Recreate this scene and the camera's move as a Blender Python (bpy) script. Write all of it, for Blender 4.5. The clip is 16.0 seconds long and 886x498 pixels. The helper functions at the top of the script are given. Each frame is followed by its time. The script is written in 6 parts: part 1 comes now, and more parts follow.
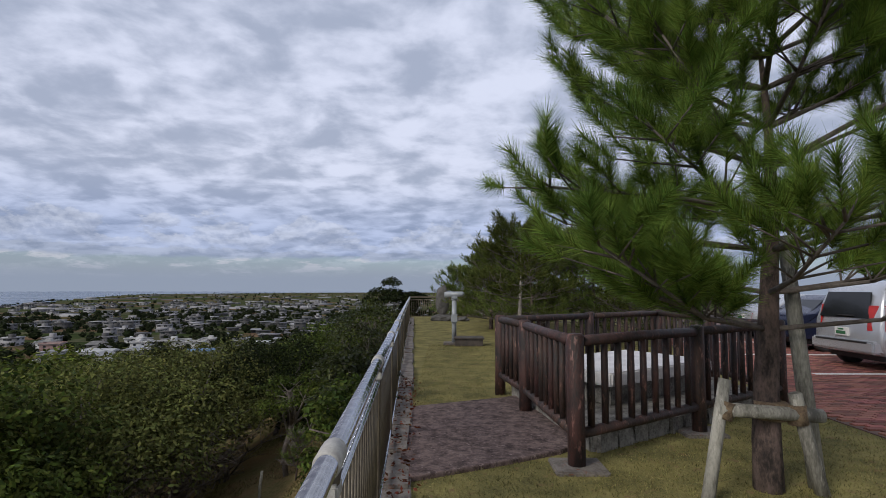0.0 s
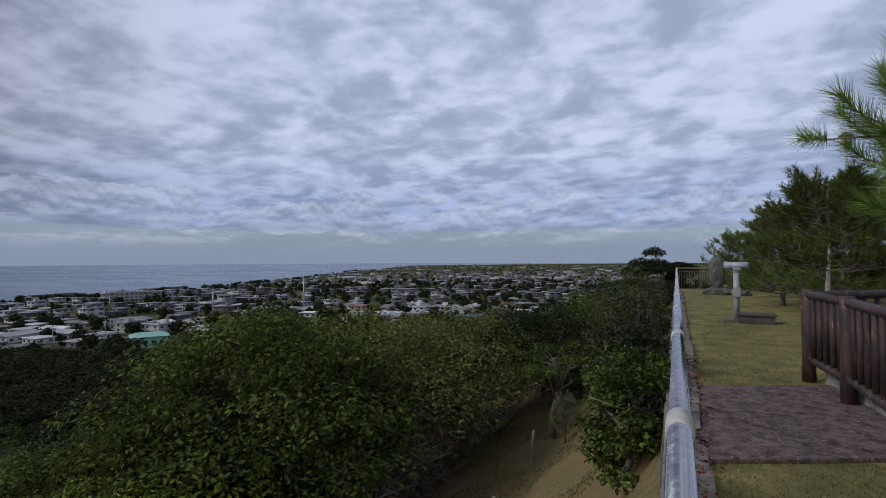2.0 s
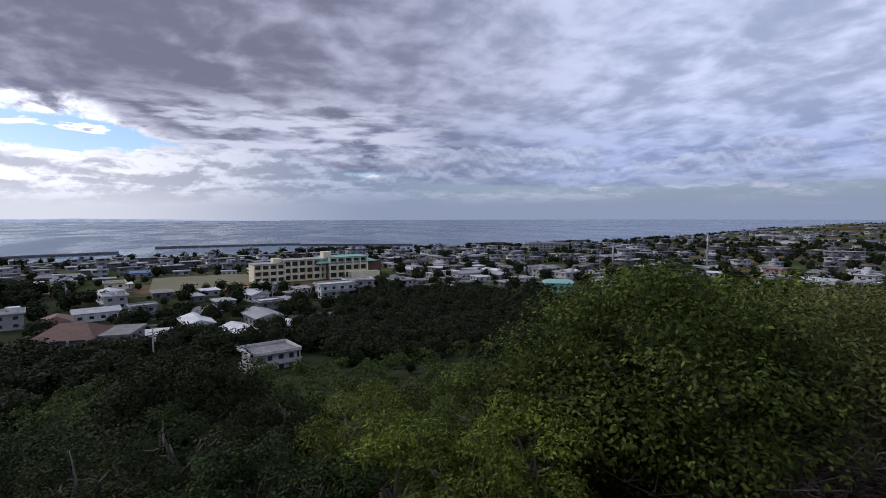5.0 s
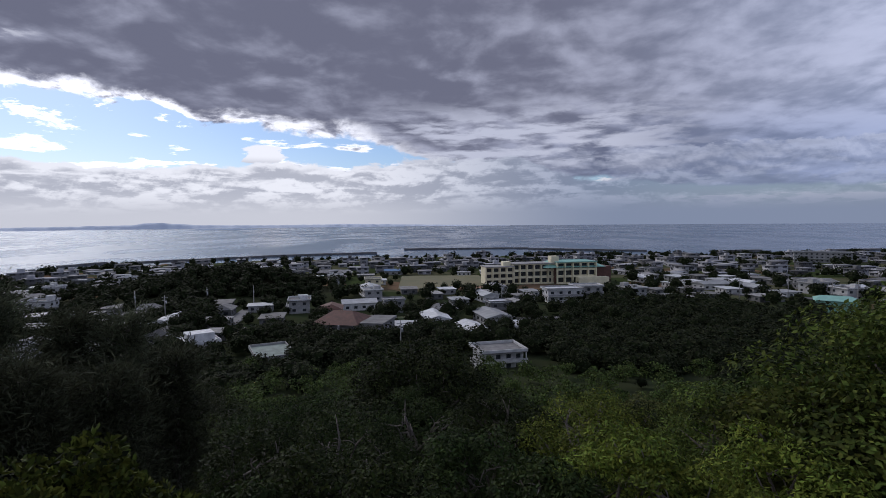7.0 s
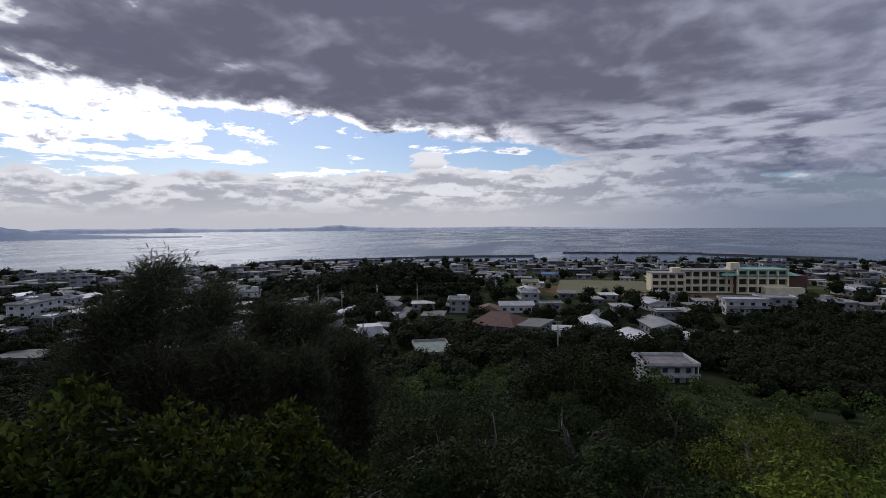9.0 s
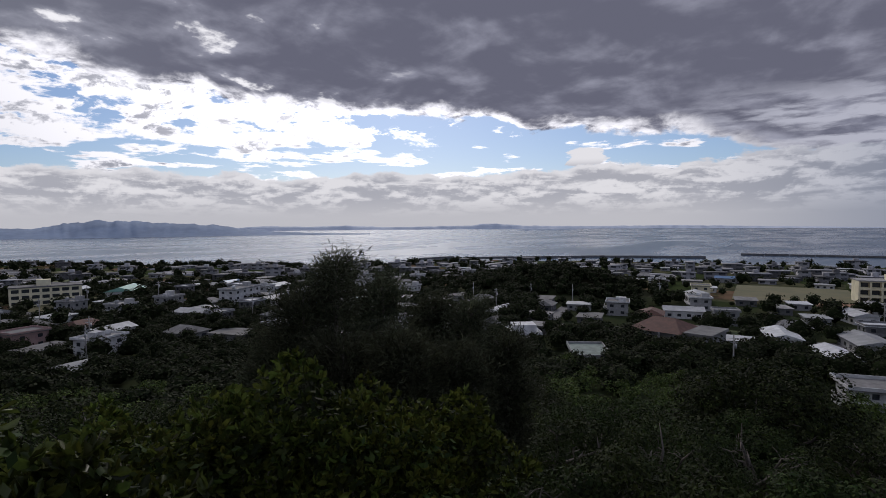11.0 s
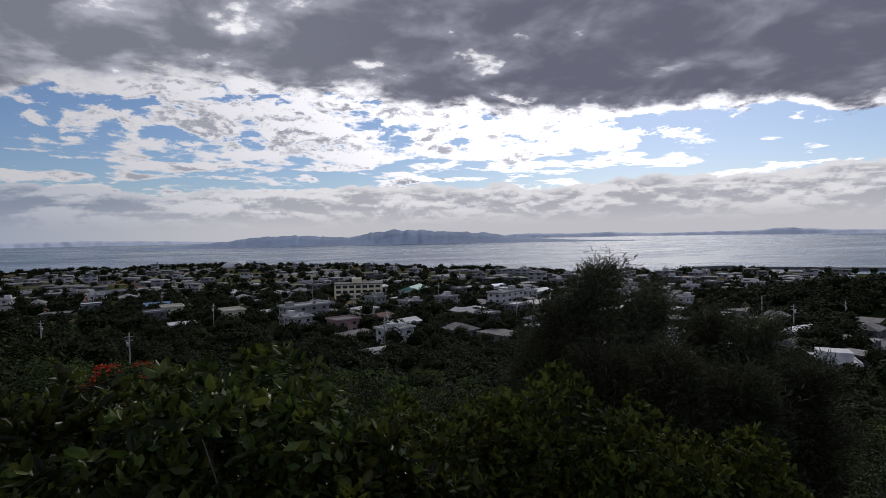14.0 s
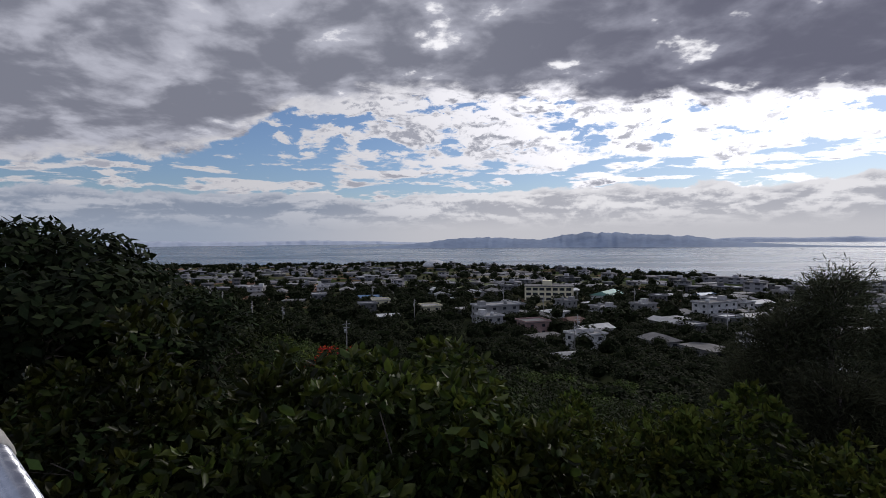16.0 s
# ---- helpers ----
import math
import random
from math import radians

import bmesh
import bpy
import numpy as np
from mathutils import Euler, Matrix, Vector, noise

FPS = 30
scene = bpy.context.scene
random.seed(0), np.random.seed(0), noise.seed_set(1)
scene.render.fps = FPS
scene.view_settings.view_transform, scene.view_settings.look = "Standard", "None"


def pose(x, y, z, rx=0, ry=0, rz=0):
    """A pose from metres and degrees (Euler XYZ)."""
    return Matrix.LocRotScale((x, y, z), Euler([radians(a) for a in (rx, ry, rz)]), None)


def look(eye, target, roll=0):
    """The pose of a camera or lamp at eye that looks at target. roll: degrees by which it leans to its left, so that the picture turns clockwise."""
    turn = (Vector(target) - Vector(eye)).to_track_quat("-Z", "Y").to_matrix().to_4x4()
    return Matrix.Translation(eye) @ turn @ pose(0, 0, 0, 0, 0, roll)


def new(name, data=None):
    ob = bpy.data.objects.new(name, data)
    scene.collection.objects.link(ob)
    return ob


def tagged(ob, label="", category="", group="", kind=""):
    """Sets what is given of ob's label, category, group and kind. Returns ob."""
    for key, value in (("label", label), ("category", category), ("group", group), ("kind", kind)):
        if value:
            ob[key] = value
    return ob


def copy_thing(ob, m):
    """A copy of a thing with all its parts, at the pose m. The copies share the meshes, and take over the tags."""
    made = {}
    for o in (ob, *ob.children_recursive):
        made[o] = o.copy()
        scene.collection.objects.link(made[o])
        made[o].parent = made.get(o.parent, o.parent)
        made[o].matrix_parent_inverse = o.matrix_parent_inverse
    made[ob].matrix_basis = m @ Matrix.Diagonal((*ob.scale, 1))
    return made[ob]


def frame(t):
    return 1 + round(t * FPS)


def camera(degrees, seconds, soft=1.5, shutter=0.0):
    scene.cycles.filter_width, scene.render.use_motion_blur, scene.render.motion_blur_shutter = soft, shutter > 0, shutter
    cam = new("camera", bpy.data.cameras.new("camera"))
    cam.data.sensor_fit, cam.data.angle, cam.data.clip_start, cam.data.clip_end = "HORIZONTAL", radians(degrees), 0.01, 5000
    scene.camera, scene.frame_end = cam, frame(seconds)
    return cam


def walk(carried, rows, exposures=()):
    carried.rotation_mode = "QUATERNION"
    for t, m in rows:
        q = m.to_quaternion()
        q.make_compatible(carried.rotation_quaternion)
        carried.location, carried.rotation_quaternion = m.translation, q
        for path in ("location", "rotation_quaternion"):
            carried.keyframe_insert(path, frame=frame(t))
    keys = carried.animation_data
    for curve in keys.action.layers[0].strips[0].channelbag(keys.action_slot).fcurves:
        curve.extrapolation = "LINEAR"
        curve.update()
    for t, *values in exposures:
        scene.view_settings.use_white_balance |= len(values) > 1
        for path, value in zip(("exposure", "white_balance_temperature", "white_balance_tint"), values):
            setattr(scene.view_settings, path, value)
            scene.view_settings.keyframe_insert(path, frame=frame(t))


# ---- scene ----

# ---- camera and its walk ----
cam = camera(80.33, 16.0, soft=0.7)
PATH = [
    (0.0, 0.000, 0.000, 1.600, 0.00, 4.21, -0.26), (0.5, -0.106, -0.064, 1.595, 6.43, 3.50, -0.29),
    (1.0, -0.165, -0.112, 1.595, 12.97, 2.76, -0.24), (1.5, -0.206, -0.145, 1.606, 19.90, 1.81, 0.06),
    (2.0, -0.237, -0.165, 1.610, 27.07, 1.04, 0.22), (2.5, -0.281, -0.142, 1.606, 35.11, -0.23, 0.21),
    (3.0, -0.310, -0.125, 1.600, 43.07, -1.51, 0.17), (3.5, -0.325, -0.115, 1.591, 50.57, -2.45, 0.15),
    (4.0, -0.310, -0.110, 1.580, 57.64, -3.07, 0.17), (6.5, -0.242, -0.020, 1.530, 85.79, -3.38, 0.36),
    (7.0, -0.225, 0.000, 1.522, 93.24, -3.02, 0.52), (7.5, -0.210, 0.010, 1.515, 98.41, -2.74, 0.59),
    (8.0, -0.190, 0.010, 1.512, 102.56, -2.58, 0.62), (10.5, 0.000, -0.100, 1.486, 122.55, -2.76, 0.34),
    (11.0, 0.030, -0.130, 1.488, 127.09, -2.65, 0.40), (11.5, 0.050, -0.155, 1.495, 131.69, -2.46, 0.52),
    (12.0, 0.060, -0.175, 1.508, 136.57, -2.23, 0.62), (12.5, 0.065, -0.190, 1.522, 141.26, -1.99, 0.75),
    (13.0, 0.070, -0.195, 1.535, 145.73, -1.86, 1.02), (13.5, 0.075, -0.185, 1.546, 150.01, -1.68, 1.10),
    (14.0, 0.070, -0.155, 1.553, 155.06, -1.58, 1.02), (14.5, 0.055, -0.110, 1.558, 160.44, -1.53, 0.88),
    (15.0, 0.020, -0.060, 1.561, 165.51, -1.51, 0.68), (15.5, -0.025, -0.020, 1.561, 170.26, -1.37, 0.55),
    (16.0, -0.067, 0.020, 1.560, 175.73, -1.08, 0.46),
]
walk(cam, [(t, pose(x, y, z, 90 + pitch, roll, yaw)) for t, x, y, z, yaw, pitch, roll in PATH],
     exposures=[(0.0, -0.02, 6500, 10), (2.0, -0.2, 6100, 11), (4.0, 0.03, 6000, 16), (6.5, -0.28, 6000, 15), (8.0, -0.46, 6100, 15), (10.5, -0.6, 6300, 15), (13.0, -0.6, 6350, 14), (16.0, -0.52, 6350, 14)])

# ---- world: cloud deck with a bright gap over the sea, and the sun behind the clouds ----
SUN_AZ, SUN_EL = 133.0, 33.0
S_H = (-math.sin(radians(SUN_AZ)), math.cos(radians(SUN_AZ)))
SUN_DIR = Vector((S_H[0] * math.cos(radians(SUN_EL)), S_H[1] * math.cos(radians(SUN_EL)), math.sin(radians(SUN_EL))))


class Nodes:
    """Short-hand for a node tree."""

    def __init__(self, tree):
        self.tree = tree
        tree.nodes.clear()

    def put(self, socket, value):
        if isinstance(value, bpy.types.NodeSocket):
            self.tree.links.new(value, socket)
        else:
            socket.default_value = value

    def node(self, kind, inputs=()):
        n = self.tree.nodes.new(kind)
        for key, value in (inputs.items() if isinstance(inputs, dict) else ()):
            self.put(n.inputs[key], value)
        return n

    def math(self, op, a, b=0.0, c=0.0, clamp=False):
        n = self.node("ShaderNodeMath")
        n.operation, n.use_clamp = op, clamp
        for i, v in enumerate((a, b, c)):
            self.put(n.inputs[i], v)
        return n.outputs[0]

    def vmath(self, op, a, b=(0, 0, 0)):
        n = self.node("ShaderNodeVectorMath")
        n.operation = op
        self.put(n.inputs[0], a)
        self.put(n.inputs[1], b)
        return n.outputs["Value"] if op in ("DOT_PRODUCT", "LENGTH") else n.outputs[0]

    def step(self, v, lo, hi, a=0.0, b=1.0):
        n = self.node("ShaderNodeMapRange", {"Value": v, "From Min": lo, "From Max": hi, "To Min": a, "To Max": b})
        n.interpolation_type = "SMOOTHSTEP"
        return n.outputs[0]

    def mix(self, f, a, b):
        n = self.node("ShaderNodeMix")
        n.data_type = "RGBA"
        self.put(n.inputs[0], f)
        self.put(n.inputs[6], a if isinstance(a, bpy.types.NodeSocket) else (*a, 1))
        self.put(n.inputs[7], b if isinstance(b, bpy.types.NodeSocket) else (*b, 1))
        return n.outputs[2]

    def mul(self, f, a, b):
        n = self.node("ShaderNodeMix")
        n.data_type, n.blend_type = "RGBA", "MULTIPLY"
        self.put(n.inputs[0], f)
        self.put(n.inputs[6], a if isinstance(a, bpy.types.NodeSocket) else (*a, 1))
        self.put(n.inputs[7], b if isinstance(b, bpy.types.NodeSocket) else (*b, 1))
        return n.outputs[2]

    def noise(self, vec, scale, detail=4.0, rough=0.5, warp=0.0, out=0, lac=2.0):
        n = self.node("ShaderNodeTexNoise", {"Vector": vec, "Scale": scale, "Detail": detail, "Roughness": rough,
                                              "Distortion": warp, "Lacunarity": lac})
        return n.outputs[out]


def build_world():
    w = bpy.data.worlds.new("world")
    scene.world = w
    w.use_nodes = True
    n = Nodes(w.node_tree)
    sky = n.node("ShaderNodeTexSky")
    sky.sky_type, sky.sun_disc, sky.sun_elevation, sky.sun_rotation = "NISHITA", False, radians(SUN_EL), math.atan2(SUN_DIR.x, SUN_DIR.y)
    sky.altitude, sky.air_density, sky.dust_density, sky.ozone_density = 50.0, 1.0, 0.6, 2.0
    d = n.node("ShaderNodeTexCoord").outputs["Generated"]
    x, y, z = n.node("ShaderNodeSeparateXYZ", {0: d}).outputs
    # compass angle from north over west, and height over the horizon, in degrees
    az = n.math("ADD", n.math("MULTIPLY", n.math("ARCTAN2", n.math("MULTIPLY", y, -1.0), n.math("MULTIPLY", x, -1.0)), 57.2958), 90.0)
    el = n.math("MULTIPLY", n.math("ARCSINE", n.math("MAXIMUM", z, -0.2)), 57.2958)
    turn = n.math("MULTIPLY_ADD", az, 1 / 360.0, 0.25)

    def along(*stops):
        """A height that changes with the compass angle."""
        node = n.node("ShaderNodeValToRGB", {0: turn})
        ramp = node.color_ramp
        ramp.interpolation = "EASE"
        for k, (a, h) in enumerate(stops):
            e = ramp.elements[k] if k < 2 else ramp.elements.new(0.5)
            e.position = 0.0 if k == 0 else 1.0
        for k, (a, h) in enumerate(stops):
            ramp.elements[k].color = (h / 20, h / 20, h / 20, 1)
        for k in range(len(stops)):
            ramp.elements[k].position = (stops[k][0] + 90) / 360
        return n.math("MULTIPLY", n.node("ShaderNodeSeparateColor", {0: node.outputs[0]}).outputs[0], 20.0)

    def window(v, a0, a1, b0, b1):
        return n.math("MULTIPLY", n.step(v, a0, a1), n.step(v, b1, b0))

    def face(stretch, shift=0.0):
        return n.node("ShaderNodeCombineXYZ", {0: n.math("MULTIPLY", az, 0.1), 1: n.math("MULTIPLY", n.math("ADD", el, shift), 0.1 * stretch), 2: 0.0}).outputs[0]

    zc = n.math("ADD", n.math("MAXIMUM", z, 0.0), 0.17)
    plane = n.node("ShaderNodeCombineXYZ", {0: n.math("DIVIDE", x, zc), 1: n.math("DIVIDE", y, zc), 2: 0.0}).outputs[0]
    toward = n.vmath("DOT_PRODUCT", d, (S_H[0], S_H[1], 0))
    sunny = n.math("POWER", n.math("MAXIMUM", n.vmath("DOT_PRODUCT", d, tuple(SUN_DIR)), 0.0), 5.0)
    puff = n.noise(face(1.7), 1.5, 9.0, 0.60, 0.2)
    puff_up = n.noise(face(1.7, 0.5), 1.5, 9.0, 0.60, 0.2)
    lit = n.step(n.math("SUBTRACT", puff, puff_up), -0.07, 0.08)
    fleck = n.noise(face(2.6), 2.6, 9.0, 0.62, 0.3)
    streak = n.noise(face(5.0), 1.6, 7.0, 0.58, 0.2)
    # thick deck: soft lumps in rows
    big = n.noise(plane, 0.75, 4.0, 0.48, 0.3)
    mid = n.noise(plane, 3.3, 6.0, 0.50, 0.3)
    mid_off = n.noise(n.vmath("ADD", plane, (S_H[0] * 0.09, S_H[1] * 0.09, 0)), 3.3, 6.0, 0.50, 0.3)
    fine = n.noise(plane, 9.0, 7.0, 0.55)
    lump = n.math("ADD", n.math("MULTIPLY", big, 0.36), n.math("ADD", n.math("MULTIPLY", mid, 0.44), n.math("MULTIPLY", fine, 0.20)))
    lump = n.math("MULTIPLY_ADD", n.math("SUBTRACT", mid, mid_off), 0.26, lump)
    shade_away = n.mix(n.step(lump, 0.38, 0.61), (0.39, 0.445, 0.585), (0.71, 0.76, 0.93))
    shade_sun = n.mix(n.step(lump, 0.42, 0.70), (0.195, 0.202, 0.265), (0.48, 0.495, 0.59))
    shade_thin = n.mix(n.step(lump, 0.42, 0.60), (0.28, 0.295, 0.355), (0.66, 0.68, 0.76))
    thin = n.step(az, 142.0, 185.0)
    deck = n.mix(n.step(az, 40.0, 86.0), shade_away, n.mix(thin, shade_sun, shade_thin))
    away = n.step(az, 100.0, 66.0)
    bars = n.math("MULTIPLY", window(az, 62.0, 78.0, 92.0, 108.0), window(el, 4.5, 6.5, 9.5, 13.5))
    deck = n.mul(n.math("MULTIPLY", n.step(el, 13.0, 4.0), away), deck, (0.66, 0.73, 0.85))
    deck = n.mix(n.math("MULTIPLY", bars, n.step(streak, 0.40, 0.58)), deck, (0.66, 0.68, 0.77))
    # small lit heads standing in the far part of the deck
    heads = n.math("MULTIPLY", n.step(n.math("SUBTRACT", puff, n.step(el, 4.0, 11.0, 0.38, 0.74)), 0.0, 0.05), n.math("MULTIPLY", away, n.step(el, 3.0, 5.0)))
    deck = n.mix(n.math("MULTIPLY", heads, 0.42), deck, n.mix(lit, (0.30, 0.34, 0.44), (0.70, 0.735, 0.83)))
    holes = n.math("MULTIPLY", n.step(n.math("ADD", mid, n.math("MULTIPLY", fine, 0.45)), 0.84, 0.93), window(az, 126.0, 145.0, 188.0, 206.0))
    deck = n.mix(holes, deck, (1.35, 1.35, 1.35))
    edge = along((-90, 3.0), (60, 3.0), (80, 4.4), (90, 6.2), (104, 8.9), (116, 10.2), (126, 11.4), (140, 11.8), (155, 13.3), (167, 14.8), (182, 15.2), (191, 13.8), (200, 8.8), (214, 7.2), (270, 3.0))
    over = n.math("SUBTRACT", el, edge)
    over = n.math("ADD", over, n.math("MULTIPLY", n.math("SUBTRACT", puff, 0.5), n.step(az, 78.0, 120.0, 2.0, 5.5)))
    gap = n.step(over, 0.25, -0.25)
    rim = n.math("MULTIPLY", n.step(over, 1.5, 0.1), n.step(az, 86.0, 108.0))
    lining = n.math("MULTIPLY_ADD", sunny, 2.0, 0.80)
    white = n.node("ShaderNodeCombineXYZ", {0: lining, 1: lining, 2: n.math("MULTIPLY", lining, 1.02)}).outputs[0]
    deck = n.mix(n.math("MULTIPLY", rim, n.step(fleck, 0.34, 0.56)), deck, white)
    # the gap: blue sky, flecked with bright broken cloud below the sun
    blue = n.vmath("MULTIPLY", sky.outputs[0], (0.086, 0.096, 0.112))
    thick = n.math("MULTIPLY", window(az, 127.0, 139.0, 176.0, 200.0), n.step(el, 6.2, 9.0))
    thick = n.math("MULTIPLY_ADD", n.step(el, 9.5, 6.0), n.math("MULTIPLY", n.step(az, 132.0, 146.0), 0.05), n.math("MULTIPLY", thick, 0.125))
    flocks = n.mix(n.step(el, 10.0, 6.5), n.math("MULTIPLY_ADD", puff, 0.35, n.math("MULTIPLY", fleck, 0.65)), streak)
    cover = n.math("ADD", flocks, thick)
    grey = n.mix(n.step(n.math("ADD", lit, n.math("MULTIPLY", sunny, 0.6)), 0.15, 0.70), (0.50, 0.52, 0.585), white)
    grey = n.mix(n.step(cover, 0.66, 0.58), grey, white)
    opened = n.mix(n.step(cover, 0.545, 0.60), blue, grey)
    # one round cloud alone in the blue
    lone_x, lone_y = n.math("DIVIDE", n.math("SUBTRACT", az, 112.0), 2.5), n.math("DIVIDE", n.math("SUBTRACT", el, 7.0), 1.35)
    lone = n.math("ADD", n.math("MULTIPLY", lone_x, lone_x), n.math("MULTIPLY", lone_y, lone_y))
    lone = n.math("ADD", lone, n.math("MULTIPLY", n.math("SUBTRACT", fleck, 0.5), 3.2))
    opened = n.mix(n.step(lone, 0.75, 0.5), opened, n.mix(n.step(lone_y, -1.1, -0.1), (0.55, 0.56, 0.61), (1.15, 1.15, 1.15)))
    colour = n.mix(gap, deck, opened)
    # the bank of heaped cloud low over the sea, and the haze under it
    top = along((-90, 3.6), (50, 3.8), (78, 4.6), (88, 6.6), (104, 6.2), (116, 5.7), (130, 5.5), (150, 5.2), (175, 4.9), (200, 4.6), (216, 5.2), (270, 4.0))
    under = n.math("ADD", n.math("SUBTRACT", top, el), n.math("MULTIPLY", n.math("SUBTRACT", puff, 0.5), 4.2))
    bank = n.math("MULTIPLY", n.step(under, -0.12, 0.22), n.step(az, 58.0, 84.0, 0.55, 1.0))
    side = n.step(az, 74.0, 108.0)
    dull = n.mix(side, (0.245, 0.29, 0.385), n.mix(n.step(az, 165.0, 196.0), (0.60, 0.615, 0.66), (0.34, 0.40, 0.50)))
    bright = n.mix(side, (0.42, 0.47, 0.58), n.mix(n.step(az, 165.0, 200.0), (1.10, 1.10, 1.10), (0.62, 0.66, 0.73)))
    rolls = n.math("ADD", n.math("MULTIPLY", streak, 0.75), n.math("MULTIPLY", lit, 0.12))
    tone = n.mix(n.step(rolls, 0.36, 0.52), dull, bright)
    tone = n.mix(n.math("MULTIPLY", n.step(under, 0.85, 0.1), n.math("MULTIPLY", side, 0.85)), tone, bright)
    colour = n.mix(bank, colour, tone)
    veil = n.mix(side, (0.285, 0.335, 0.435), n.mix(n.step(az, 172.0, 205.0), (0.76, 0.765, 0.785), (0.42, 0.49, 0.60)))
    colour = n.mix(n.step(el, 3.6, 0.6), colour, veil)
    out = n.node("ShaderNodeBackground", {"Color": colour, "Strength": 1.0})
    last = n.node("ShaderNodeOutputWorld")
    w.node_tree.links.new(out.outputs[0], last.inputs[0])


build_world()
sun = new("sun", bpy.data.lights.new("sun", "SUN"))
sun.data.energy, sun.data.angle, sun.data.color = 2.4, radians(20), (1.0, 0.95, 0.88)
sun.matrix_world = look(SUN_DIR * 100, (0, 0, 0))


# ---- materials ----
def material(name, base, base2=None, rough=0.8, scale=3.0, fine=40.0, bump=0.3, metal=0.0, spots=None, leaf=0.0, random_by="", stretch=(1, 1, 1), sheen=0.5, spread=0.4):
    """A surface of two tones mixed by coarse and fine noise, with fine relief. spots: a third tone in blotches. leaf: share of light let through."""
    m = bpy.data.materials.new(name)
    m.use_nodes = True
    n = Nodes(m.node_tree)
    at = n.node("ShaderNodeTexCoord").outputs["Object"]
    at = n.vmath("MULTIPLY", at, stretch)
    base2 = base2 or tuple(c * 0.7 for c in base)
    coarse, grain = n.noise(at, scale, 5, 0.6), n.noise(at, fine, 4, 0.65)
    f = n.math("ADD", n.math("MULTIPLY", coarse, 0.6), n.math("MULTIPLY", grain, 0.4))
    colour = n.mix(n.step(f, 0.36, 0.64), base2, base)
    if spots:
        colour = n.mix(n.step(n.noise(at, scale * 2.3, 6, 0.7), 0.56, 0.68), colour, spots)
    if random_by:
        src = n.node("ShaderNodeNewGeometry").outputs["Random Per Island"] if random_by == "island" else n.node("ShaderNodeObjectInfo").outputs["Random"]
        hsv = n.node("ShaderNodeHueSaturation", {"Color": colour, "Hue": n.step(src, 0, 1, 0.476 if leaf else 0.49, 0.515), "Saturation": 1.0,
                                                  "Value": n.step(n.math("FRACT", n.math("MULTIPLY", src, 7.31)), 0, 1, 1 - spread, 1 + spread)})
        colour = hsv.outputs[0]
        if leaf:
            own = n.node("ShaderNodeObjectInfo").outputs["Random"]
            colour = n.node("ShaderNodeHueSaturation", {"Color": colour, "Hue": n.step(own, 0, 1, 0.485, 0.51), "Value": n.step(own, 0, 1, 0.7, 1.35)}).outputs[0]
    b = n.node("ShaderNodeBsdfPrincipled", {"Base Color": colour, "Metallic": metal, "Specular IOR Level": sheen,
                                            "Roughness": n.step(grain, 0.2, 0.8, max(rough - 0.12, 0.05), min(rough + 0.1, 1.0))})
    if bump:
        bm_ = n.node("ShaderNodeBump", {"Strength": bump, "Distance": 0.02, "Height": f})
        n.put(b.inputs["Normal"], bm_.outputs[0])
    shader = b.outputs[0]
    if leaf:
        t = n.node("ShaderNodeBsdfTranslucent", {"Color": colour})
        shader = n.node("ShaderNodeMixShader", {0: leaf, 1: shader, 2: t.outputs[0]}).outputs[0]
    n.put(n.node("ShaderNodeOutputMaterial").inputs[0], shader)
    return m


def leafy(name, a, b, leaf=0.35, rough=0.7, sheen=0.06):
    a, b = tuple(c * 0.84 for c in a), tuple(c * 0.72 for c in b)
    return material(name, a, b, rough=rough, scale=0.9, fine=9.0, bump=0.0, leaf=leaf, random_by="island", sheen=sheen, spread=0.55)


